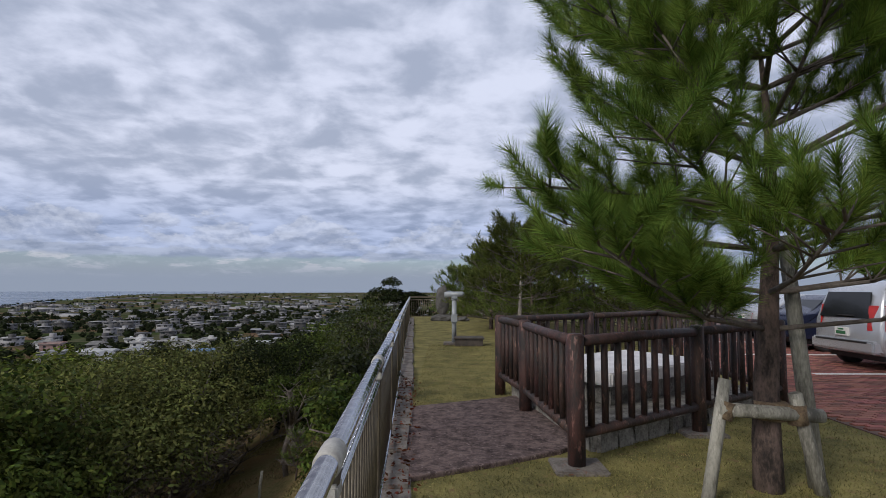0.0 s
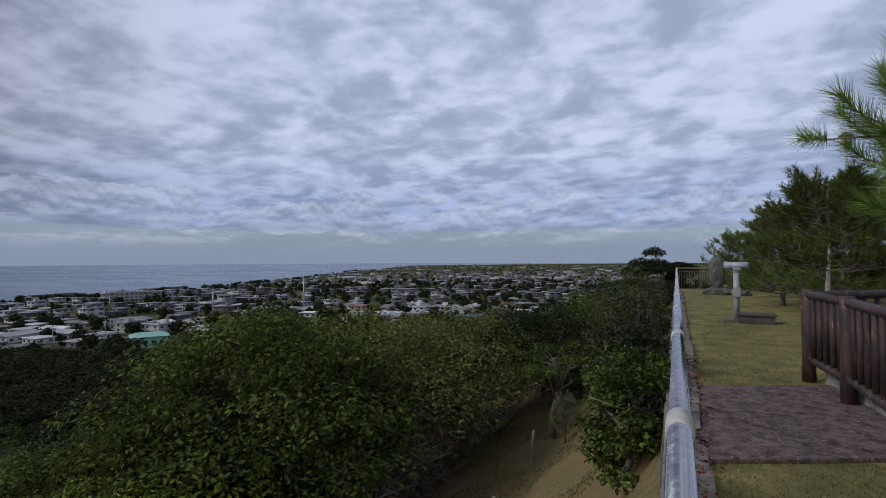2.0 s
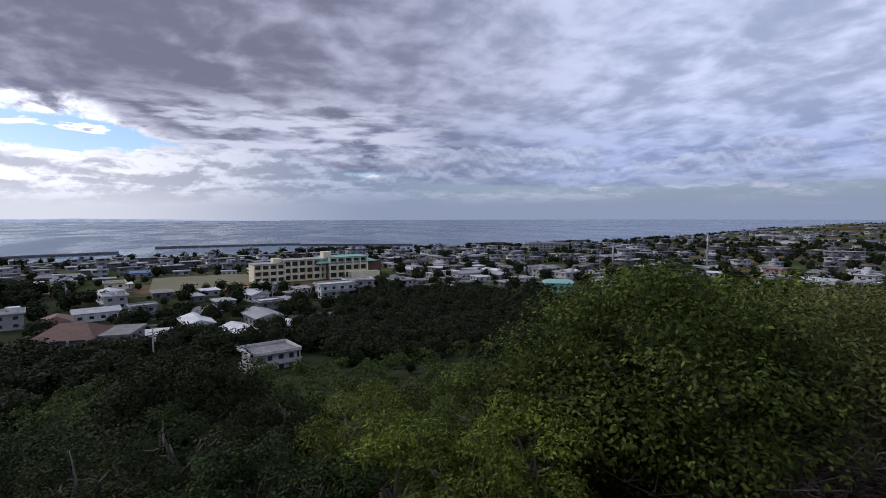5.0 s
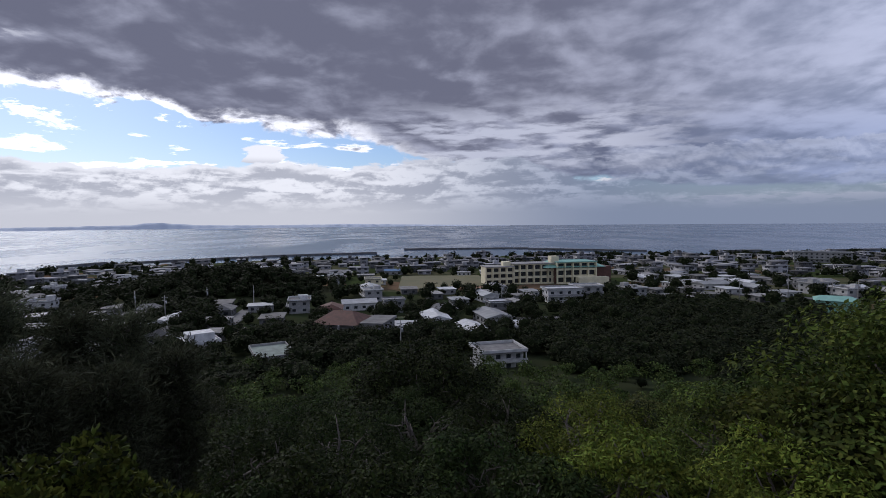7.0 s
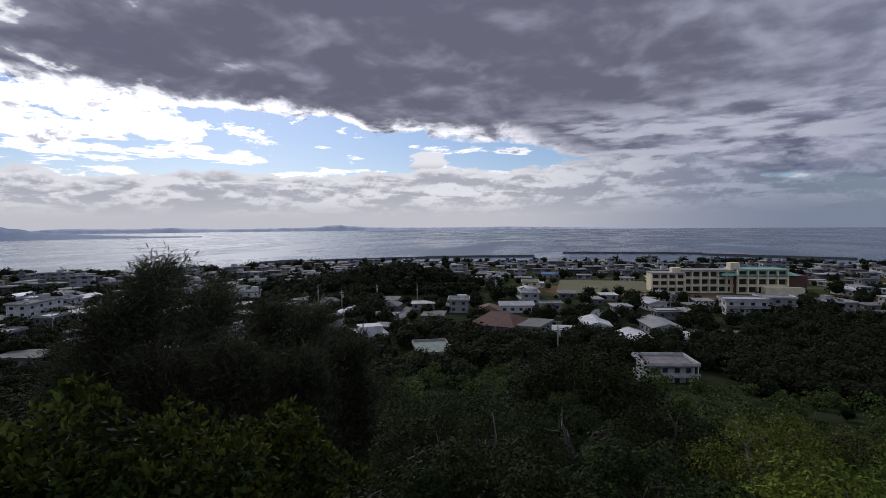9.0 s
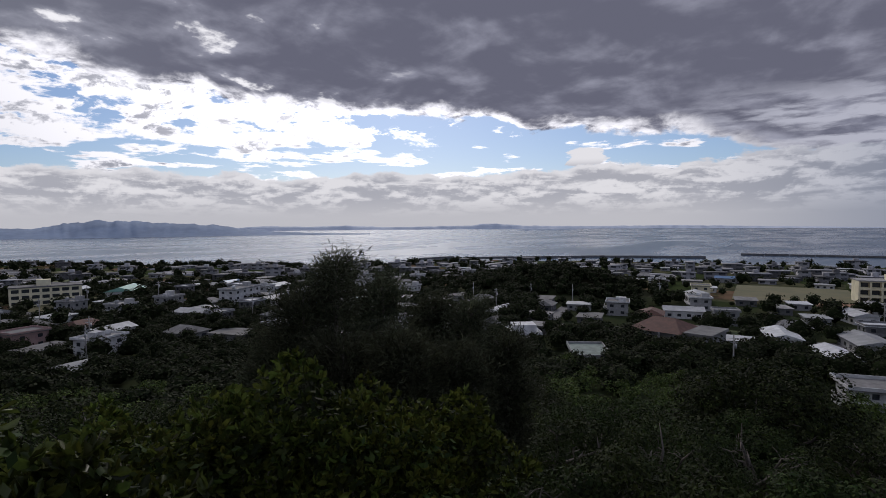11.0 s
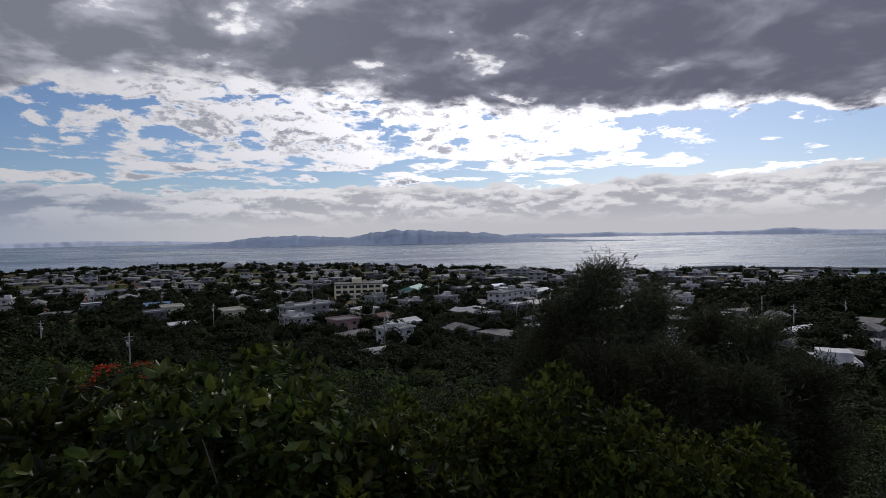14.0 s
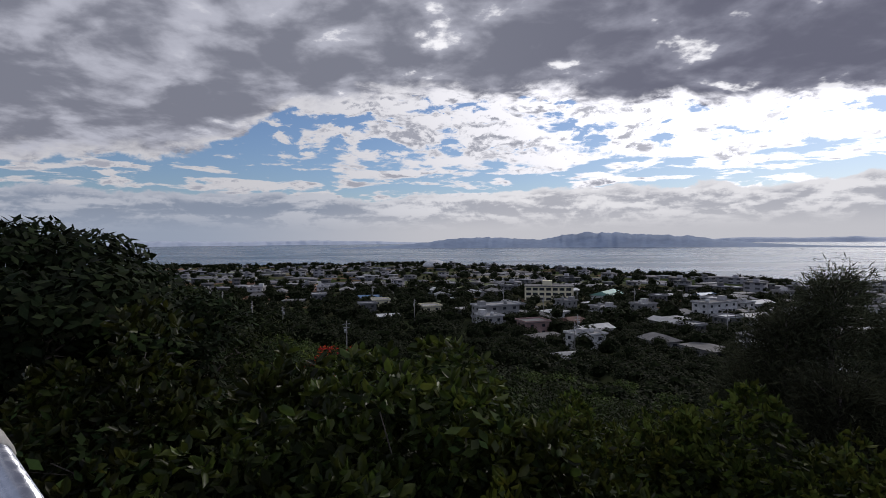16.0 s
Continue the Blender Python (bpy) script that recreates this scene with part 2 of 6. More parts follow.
M = dict(
    galv=material("galvanised_steel", (0.56, 0.58, 0.62), (0.42, 0.44, 0.48), rough=0.24, scale=1.5, fine=25, bump=0.0, metal=1.0),
    sleeve=material("weathered_sleeve", (0.46, 0.45, 0.42), (0.30, 0.29, 0.27), rough=0.7, scale=20, fine=120, bump=0.2),
    bars=material("brown_bars", (0.13, 0.11, 0.075), (0.075, 0.06, 0.045), rough=0.5, scale=8, fine=60, bump=0.15, metal=0.3),
    concrete=material("mossy_concrete", (0.185, 0.135, 0.125), (0.040, 0.028, 0.028), rough=0.95, scale=9, fine=34, bump=1.0, spots=(0.27, 0.21, 0.20), sheen=0.2),
    kerb=material("kerb_concrete", (0.22, 0.20, 0.18), (0.09, 0.075, 0.065), rough=0.95, scale=5, fine=50, bump=0.8, spots=(0.16, 0.06, 0.035)),
    log=material("brown_log", (0.052, 0.022, 0.018), (0.005, 0.004, 0.004), rough=0.65, scale=8, fine=60, bump=1.0, stretch=(1, 1, 0.35), spots=(0.16, 0.082, 0.066), random_by="object", spread=0.25),
    rubble=material("lichen_stone", (0.26, 0.25, 0.23), (0.06, 0.055, 0.05), rough=0.95, scale=6, fine=40, bump=0.9),
    whitestone=material("white_stone", (0.66, 0.65, 0.66), (0.50, 0.49, 0.50), rough=0.7, scale=3, fine=40, bump=0.2),
    bark=material("pine_bark", (0.135, 0.095, 0.082), (0.016, 0.012, 0.011), rough=0.95, scale=9, fine=50, bump=1.0, stretch=(1, 1, 0.45)),
    palebark=material("pale_bark", (0.42, 0.38, 0.34), (0.22, 0.19, 0.17), rough=0.9, scale=8, fine=60, bump=0.5),
    greybark=material("grey_bark", (0.175, 0.150, 0.135), (0.075, 0.062, 0.057), rough=0.95, scale=7, fine=50, bump=0.6),
    stake=material("grey_stake", (0.33, 0.32, 0.28), (0.10, 0.095, 0.08), rough=0.9, scale=6, fine=60, bump=0.5, stretch=(1, 1, 0.25), spots=(0.45, 0.43, 0.38)),
    rope=material("palm_rope", (0.22, 0.16, 0.10), (0.09, 0.06, 0.04), rough=1.0, scale=30, fine=160, bump=0.8),
    needles=leafy("pine_needles", (0.225, 0.305, 0.062), (0.095, 0.155, 0.030), 0.45, 0.6),
    needles_far=leafy("pine_needles_dull", (0.185, 0.235, 0.060), (0.085, 0.125, 0.034), 0.4, 0.6),
    leaf_a=leafy("broad_leaves", (0.100, 0.128, 0.025), (0.030, 0.046, 0.012), 0.28),
    leaf_b=leafy("olive_leaves", (0.205, 0.232, 0.070), (0.075, 0.092, 0.032), 0.32),
    leaf_c=leafy("fresh_leaves", (0.155, 0.190, 0.030), (0.052, 0.080, 0.016), 0.32),
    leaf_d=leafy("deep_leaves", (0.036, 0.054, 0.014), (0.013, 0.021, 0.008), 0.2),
    # near-black leaf tone with the backlit shade painted in
    backlit_leaf=leafy("backlit_leaves", (0.022, 0.032, 0.012), (0.008, 0.013, 0.006), 0.12),
    glossy=leafy("glossy_leaves", (0.064, 0.082, 0.016), (0.015, 0.023, 0.007), 0.35, 0.38, 0.2),
    dark=leafy("casuarina_sprays", (0.090, 0.102, 0.060), (0.044, 0.050, 0.031), 0.25, 0.8),
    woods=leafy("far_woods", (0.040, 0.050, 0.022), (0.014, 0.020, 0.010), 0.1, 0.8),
    woods_near=leafy("hillside_leaves", (0.078, 0.108, 0.026), (0.028, 0.046, 0.014), 0.15, 0.7),
    # near-black green for the added crown cores, standing for inner shade
    core=material("painted_crown_shade", (0.018, 0.026, 0.011), (0.010, 0.014, 0.007), rough=1.0, scale=0.6, fine=4, bump=0.0, sheen=0.0),
    grassblade=leafy("grass_blades", (0.275, 0.245, 0.098), (0.130, 0.126, 0.048), 0.3, 0.7),
    blossom=leafy("red_blossom", (0.62, 0.10, 0.03), (0.42, 0.05, 0.02), 0.3, 0.7),
    deadleaf=leafy("dead_leaves", (0.20, 0.075, 0.035), (0.09, 0.04, 0.02), 0.1, 0.8),
    stone=material("dark_stone", (0.11, 0.105, 0.10), (0.05, 0.048, 0.047), rough=0.8, scale=4, fine=30, bump=0.6),
    boxwood=material("brown_box", (0.075, 0.06, 0.052), (0.035, 0.03, 0.027), rough=0.8, scale=6, fine=50, bump=0.4),
    scopepaint=material("grey_paint", (0.30, 0.32, 0.35), (0.20, 0.22, 0.24), rough=0.4, scale=5, fine=50, bump=0.08),
    brick=material("red_paver", (0.30, 0.115, 0.088), (0.20, 0.075, 0.06), rough=0.9, scale=3, fine=40, bump=0.4, random_by="object"),
    brick2=material("red_paver_rest", (0.30, 0.115, 0.088), (0.20, 0.075, 0.06), rough=0.9, scale=3, fine=40, bump=0.4, random_by="island"),
    mortar=material("paver_joint", (0.16, 0.10, 0.085), (0.09, 0.06, 0.05), rough=1.0, scale=6, fine=60, bump=0.4),
    vanpaint=material("silver_paint", (0.55, 0.57, 0.61), (0.50, 0.52, 0.56), rough=0.32, scale=1, fine=200, bump=0.0, metal=0.55),
    bluepaint=material("dark_blue_paint", (0.02, 0.025, 0.06), (0.015, 0.02, 0.045), rough=0.25, scale=1, fine=200, bump=0.0, metal=0.3),
    trim_dark=material("dark_trim", (0.03, 0.03, 0.032), (0.02, 0.02, 0.02), rough=0.6, scale=6, fine=60, bump=0.1),
    carglass=material("tinted_glass", (0.012, 0.014, 0.016), (0.01, 0.011, 0.013), rough=0.12, scale=2, fine=30, bump=0.0),
    redlamp=material("red_lens", (0.45, 0.02, 0.02), (0.30, 0.012, 0.012), rough=0.2, scale=8, fine=60, bump=0.0),
    plate=material("white_plate", (0.75, 0.75, 0.73), (0.65, 0.65, 0.63), rough=0.5, scale=8, fine=60, bump=0.0),
    greenbar=material("green_bars", (0.04, 0.16, 0.07), (0.03, 0.12, 0.05), rough=0.6, bump=0.0),
    lampglass=material("lamp_globe", (0.75, 0.76, 0.78), (0.62, 0.63, 0.66), rough=0.25, bump=0.0),
    wall_w=material("white_render", (0.50, 0.50, 0.50), (0.31, 0.31, 0.315), rough=0.85, scale=0.5, fine=6, bump=0.15, random_by="object"),
    wall_g=material("grey_render", (0.21, 0.21, 0.215), (0.12, 0.12, 0.125), rough=0.9, scale=0.5, fine=6, bump=0.15, random_by="object"),
    wall_c=material("cream_render", (0.74, 0.68, 0.48), (0.58, 0.53, 0.38), rough=0.85, scale=0.3, fine=5, bump=0.15),
    wall_y=material("yellow_render", (0.66, 0.48, 0.20), (0.52, 0.38, 0.16), rough=0.85, scale=0.3, fine=5, bump=0.15),
    wall_p=material("pink_render", (0.36, 0.24, 0.22), (0.26, 0.17, 0.16), rough=0.85, scale=0.4, fine=5, bump=0.15),
    wall_t=material("mint_render", (0.30, 0.55, 0.46), (0.24, 0.45, 0.38), rough=0.85, scale=0.4, fine=5, bump=0.15),
    roof_c=material("roof_concrete", (0.26, 0.255, 0.25), (0.12, 0.118, 0.118), rough=0.9, scale=0.35, fine=5, bump=0.2, random_by="object"),
    roof_m=material("pale_metal_roof", (0.46, 0.47, 0.48), (0.28, 0.29, 0.30), rough=0.7, scale=0.3, fine=8, bump=0.1, random_by="object"),
    roof_g=material("green_copper_roof", (0.22, 0.42, 0.36), (0.16, 0.33, 0.28), rough=0.6, scale=0.3, fine=4, bump=0.1),
    roof_mint=material("pale_green_roof", (0.20, 0.25, 0.225), (0.11, 0.14, 0.125), rough=0.85, scale=0.4, fine=5, bump=0.15),
    roof_r=material("red_tile_roof", (0.13, 0.062, 0.046), (0.08, 0.040, 0.032), rough=0.85, scale=0.6, fine=5, bump=0.3),
    roof_b=material("blue_metal_roof", (0.10, 0.20, 0.36), (0.07, 0.15, 0.28), rough=0.5, scale=0.5, fine=6, bump=0.1),
    far_pale=material("far_pale_render", (0.21, 0.21, 0.22), (0.13, 0.13, 0.14), rough=0.85, scale=0.05, fine=0.6, bump=0.0, random_by="island", spread=0.75),
    pane=material("dark_pane", (0.035, 0.04, 0.048), (0.022, 0.026, 0.03), rough=0.2, scale=1, fine=6, bump=0.0),
    steel=material("mast_steel", (0.40, 0.41, 0.43), (0.30, 0.31, 0.33), rough=0.5, scale=2, fine=20, bump=0.05, metal=0.4),
    breakwater=material("breakwater_concrete", (0.16, 0.16, 0.165), (0.08, 0.08, 0.085), rough=0.9, scale=0.2, fine=3, bump=0.3),
    roadgrey=material("town_asphalt", (0.14, 0.14, 0.145), (0.085, 0.085, 0.09), rough=0.9, scale=0.3, fine=5, bump=0.1),
    pole=material("pole_concrete", (0.32, 0.31, 0.30), (0.22, 0.21, 0.20), rough=0.9, bump=0.1),
    soil=material("red_soil_field", (0.24, 0.125, 0.07), (0.14, 0.075, 0.045), rough=1.0, scale=0.08, fine=1.5, bump=0.3),
    field=material("playing_field", (0.135, 0.120, 0.055), (0.09, 0.09, 0.04), rough=1.0, scale=0.06, fine=1.2, bump=0.3),
    crop=material("crop_field", (0.115, 0.135, 0.05), (0.06, 0.08, 0.03), rough=1.0, scale=0.06, fine=1.2, bump=0.3, random_by="object"),
)


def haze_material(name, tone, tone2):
    """Far hills, with the haze of the air between painted into their colour."""
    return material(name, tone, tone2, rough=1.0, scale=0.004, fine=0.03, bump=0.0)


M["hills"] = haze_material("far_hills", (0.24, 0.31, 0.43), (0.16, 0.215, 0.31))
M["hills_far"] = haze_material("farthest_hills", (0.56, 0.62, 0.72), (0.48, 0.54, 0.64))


def water_material():
    m = bpy.data.materials.new("sea_water")
    m.use_nodes = True
    n = Nodes(m.node_tree)
    at = n.node("ShaderNodeTexCoord").outputs["Object"]
    swell = n.noise(n.vmath("MULTIPLY", at, (1, 1, 1)), 0.05, 6, 0.6)
    bands = n.noise(n.vmath("MULTIPLY", at, (1.0, 2.5, 1)), 0.0035, 5, 0.6, 0.4)
    colour = n.mix(n.step(bands, 0.4, 0.62), (0.026, 0.060, 0.115), (0.045, 0.092, 0.150))
    bump = n.node("ShaderNodeBump", {"Strength": 0.55, "Distance": 1.1, "Height": swell})
    b = n.node("ShaderNodeBsdfPrincipled", {"Base Color": colour, "Roughness": n.step(bands, 0.35, 0.65, 0.18, 0.34), "IOR": 1.33, "Normal": bump.outputs[0]})
    n.put(n.node("ShaderNodeOutputMaterial").inputs[0], b.outputs[0])
    return m


M["water"] = water_material()


def ground_material():
    """Dry grass and soil on the hill, darkened under the woods for tree shade; gardens and fields in the plain."""
    m = bpy.data.materials.new("hill_and_plain_ground")
    m.use_nodes = True
    n = Nodes(m.node_tree)
    at = n.node("ShaderNodeTexCoord").outputs["Object"]
    sep = n.node("ShaderNodeSeparateXYZ", {0: at})
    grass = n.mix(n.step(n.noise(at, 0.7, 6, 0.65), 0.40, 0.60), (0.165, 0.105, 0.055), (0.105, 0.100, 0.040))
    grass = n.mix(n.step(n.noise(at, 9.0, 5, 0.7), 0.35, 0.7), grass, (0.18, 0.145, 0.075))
    cells = n.node("ShaderNodeTexVoronoi", {"Vector": n.vmath("MULTIPLY", at, (1, 1.6, 0)), "Scale": 0.022})
    cells.feature, cells.distance = "F1", "CHEBYCHEV"
    hue = n.node("ShaderNodeSeparateColor", {0: cells.outputs["Color"]}).outputs[0]
    plain = n.mix(n.step(hue, 0.3, 0.5), (0.045, 0.06, 0.024), (0.085, 0.085, 0.05))
    far_off = n.step(n.vmath("LENGTH", at), 260.0, 320.0)
    plain = n.mix(n.math("MULTIPLY", far_off, n.step(hue, 0.80, 0.84)), plain, (0.15, 0.10, 0.065))
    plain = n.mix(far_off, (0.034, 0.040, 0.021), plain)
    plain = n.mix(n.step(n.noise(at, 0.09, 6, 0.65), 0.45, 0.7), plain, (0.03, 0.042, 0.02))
    # down the wooded slope: litter tone with the shade of the trees painted in
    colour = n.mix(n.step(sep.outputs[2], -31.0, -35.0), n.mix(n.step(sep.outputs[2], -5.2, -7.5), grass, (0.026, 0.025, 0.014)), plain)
    bump = n.node("ShaderNodeBump", {"Strength": 0.6, "Distance": 0.03, "Height": n.noise(at, 14.0, 5, 0.7)})
    b = n.node("ShaderNodeBsdfPrincipled", {"Base Color": colour, "Roughness": 1.0, "Specular IOR Level": 0.0, "Normal": bump.outputs[0]})
    n.put(n.node("ShaderNodeOutputMaterial").inputs[0], b.outputs[0])
    return m


M["ground"] = ground_material()
M["lawn"] = material("mown_lawn", (0.265, 0.232, 0.088), (0.105, 0.100, 0.040), rough=1.0, scale=2.2, fine=48, bump=1.0, spots=(0.20, 0.135, 0.072), sheen=0.1)


# ---- mesh helpers ----
def part(name, bm, mat, parent=None, label="", smooth=False):
    """Links a bmesh as one mesh object, under a thing or a part if one is given."""
    me = bpy.data.meshes.new(name)
    bm.to_mesh(me)
    bm.free()
    me.materials.append(M[mat])
    if smooth:
        me.shade_smooth()
    ob = new(name, me)
    ob.parent = parent
    return tagged(ob, label)


def sheet_mesh(name, verts, faces, mat, parent=None, label="", smooth=False):
    """Links arrays of vertices and of equal-sided faces as one mesh object."""
    verts, faces = np.asarray(verts, dtype=np.float32), np.asarray(faces, dtype=np.int32)
    k = faces.shape[1]
    me = bpy.data.meshes.new(name)
    me.vertices.add(len(verts))
    me.vertices.foreach_set("co", verts.ravel())
    me.loops.add(faces.size)
    me.loops.foreach_set("vertex_index", faces.ravel())
    me.polygons.add(len(faces))
    me.polygons.foreach_set("loop_start", np.arange(0, faces.size, k, dtype=np.int32))
    me.update(calc_edges=True)
    me.materials.append(M[mat])
    if smooth:
        me.shade_smooth()
    ob = new(name, me)
    ob.parent = parent
    return tagged(ob, label)


def thing(name, m, label, category, group=""):
    ob = new(name)
    ob.matrix_basis = m
    return tagged(ob, label, category, group)


def box(bm, x0, y0, z0, x1, y1, z1, bevel=0.0):
    made = bmesh.ops.create_cube(bm, size=1.0, matrix=Matrix.LocRotScale(((x0 + x1) / 2, (y0 + y1) / 2, (z0 + z1) / 2), None, (abs(x1 - x0), abs(y1 - y0), abs(z1 - z0))))
    if bevel:
        edges = {e for v in made["verts"] for e in v.link_edges}
        bmesh.ops.bevel(bm, geom=list(edges), offset=bevel, segments=2, affect="EDGES")
    return bm


def a_box(x0, y0, z0, x1, y1, z1, bevel=0.0):
    return box(bmesh.new(), x0, y0, z0, x1, y1, z1, bevel)


def tube(bm, points, radii, seg=8, jitter=0.0, rnd=random):
    """A tapered, capped tube along points."""
    points = [Vector(p) for p in points]
    rings = []
    for i, p in enumerate(points):
        d = (points[min(i + 1, len(points) - 1)] - points[max(i - 1, 0)]).normalized()
        side = d.cross(Vector((0, 0, 1)) if abs(d.z) < 0.9 else Vector((1, 0, 0))).normalized()
        up = side.cross(d)
        rad = radii[i] if isinstance(radii, (list, tuple)) else radii
        rings.append([bm.verts.new(p + (side * math.cos(a) + up * math.sin(a)) * rad * (1 + rnd.uniform(-jitter, jitter)))
                      for a in [2 * math.pi * k / seg for k in range(seg)]])
    for a, b in zip(rings, rings[1:]):
        for k in range(seg):
            bm.faces.new((a[k], b[k], b[(k + 1) % seg], a[(k + 1) % seg])).smooth = True
    bm.faces.new(rings[0])
    bm.faces.new(rings[-1][::-1])
    return bm


def a_tube(points, radii, seg=8, jitter=0.0, rnd=random):
    return tube(bmesh.new(), points, radii, seg, jitter, rnd)


def prism(outline, z0, z1):
    """A slab with that outline (anticlockwise from above)."""
    bm = bmesh.new()
    lo = [bm.verts.new((x, y, z0)) for x, y in outline]
    hi = [bm.verts.new((x, y, z1)) for x, y in outline]
    bm.faces.new(hi)
    bm.faces.new(lo[::-1])
    for i in range(len(lo)):
        j = (i + 1) % len(lo)
        bm.faces.new((lo[i], lo[j], hi[j], hi[i]))
    return bm


# ---- the lie of the land ----
RAIL_A, RAIL_B, RAIL_C = (-0.24, -0.04), (-1.72, 27.3), (6.72, -7.43)   # corner by the camera, far corner, end of the other run
SEA = -41.0
COAST = [(-180, 880), (-160, 880), (-140, 1150), (-100, 2200), (-60, 4500), (0, 4600), (30, 3200), (36, 1900), (39, 1480), (42, 1165), (46, 990), (50, 850),
         (60, 715), (71, 655), (90, 616), (107, 600), (124, 610), (133, 556), (140, 558), (145, 580), (155, 640), (169, 775), (176, 862), (180, 880)]
FALL = [(-1, -0.35), (0, -0.35), (0.4, -0.9), (1.5, -2.5), (3.5, -4.2), (6, -5.0), (10, -6.6), (15, -9.0), (30, -16.0), (60, -26.0), (100, -34.0), (130, -37.0), (250, -38.0), (560, -40.2), (5000, -40.5)]


def outside(x, y):
    """Metres beyond the edge of the terrace; negative on it."""
    d1 = -(x - RAIL_A[0] + 0.0552 * (y - RAIL_A[1]))
    d2 = -0.728 * (x - RAIL_A[0]) - 0.686 * (y - RAIL_A[1])
    return np.maximum(np.maximum(d1, d2), np.maximum((y - 29.0) * 0.7, (x - 34.0) * 0.5))


def coast(x, y):
    az = np.degrees(np.arctan2(-x, y))
    return np.interp(az, [a for a, _ in COAST], [c for _, c in COAST])


def height(x, y):
    x, y = np.asarray(x, dtype=float), np.asarray(y, dtype=float)
    d = outside(x, y)
    z = np.interp(d, [a for a, _ in FALL], [b for _, b in FALL])
    r = np.hypot(x, y)
    z = z + np.where(d > 8, 1.0, 0.0) * np.sin(x * 0.21 + 1.3) * np.cos(y * 0.17) * np.clip((130 - d) / 130, 0, 1) * 0.8
    z = z + 11.0 * np.exp(-(((x + 287) / 26) ** 2 + ((y + 136) / 48) ** 2))     # wooded knoll in the town
    c = coast(x, y) + 9 * np.sin(np.degrees(np.arctan2(-x, y)) * 0.9) + 5 * np.sin(np.degrees(np.arctan2(-x, y)) * 2.7)
    return np.where(r > c, np.maximum(SEA - 3.0, z - (r - c) * 0.08), z)


def h_at(x, y):
    return float(height(x, y))


def build_ground():
    radii = [0.01]
    while radii[-1] < 4950:
        radii.append(min(radii[-1] + max(0.4, radii[-1] * 0.028), 4951))
    radii, n = np.array(radii), 300
    ang = np.linspace(0, 2 * math.pi, n, endpoint=False)
    rr, aa = np.meshgrid(radii, ang, indexing="ij")
    x, y = rr * np.cos(aa), rr * np.sin(aa)
    verts = np.stack([x, y, height(x, y)], -1).reshape(-1, 3)
    i, j = np.meshgrid(np.arange(len(radii) - 1), np.arange(n), indexing="ij")
    j2 = (j + 1) % n
    faces = np.stack([i * n + j, (i + 1) * n + j, (i + 1) * n + j2, i * n + j2], -1).reshape(-1, 4)
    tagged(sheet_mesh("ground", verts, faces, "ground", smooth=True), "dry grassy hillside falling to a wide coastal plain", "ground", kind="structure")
    ring = [(4960 * math.cos(a), 4960 * math.sin(a)) for a in np.linspace(0, 2 * math.pi, 240, endpoint=False)]
    tagged(part("water", prism(ring, SEA - 0.2, SEA), "water"), "blue-grey sea with glitter under the sun", "sea", kind="structure")


build_ground()
TERRACE = [RAIL_C, (30, -9), (34, 29), (-1.9, 29.3), RAIL_B, RAIL_A]
tagged(part("lawn", prism([(RAIL_C[0] - .05, RAIL_C[1]), (32, -9), (32, 29.5), (-1.75, 29.5), (-1.68, 27.3), (-0.15, -0.05)], -0.6, 0.0), "lawn"),
       "short yellow-green lawn on the lookout terrace", "lawn", kind="structure")

# paved car park beside the lawn
PAVING = [(4.65, -3.0), (31.8, -3.0), (31.8, 29.2), (11.0, 29.2), (8.6, 22.5), (5.6, 12.0), (4.78, 6.8)]
tagged(part("pavement", prism(PAVING, -0.2, 0.012), "mortar"), "brick-paved car park in weathered red pavers", "pavement", kind="structure")
bpy.data.objects["pavement"].matrix_basis = pose(0, 0, 0)


def edge_x(y):
    return float(np.interp(y, [-8, 6.8, 12.0, 22.5, 29.2], [4.6, 4.78, 5.6, 8.6, 11.0]))


# concrete apron across the lawn, and the kerb under the railing
apron = part("concrete_apron", prism([(-0.36, 4.40), (0.55, 4.86), (1.15, 5.20), (1.60, 5.65), (1.25, 7.9), (0.82, 7.62), (-0.40, 7.05), (-0.45, 6.0)], -0.1, 0.045), "concrete")
tagged(apron, "stained rough concrete apron laid across the lawn", "path", kind="structure")
bev = apron.modifiers.new("worn", "BEVEL")
bev.width, bev.segments = 0.015, 2


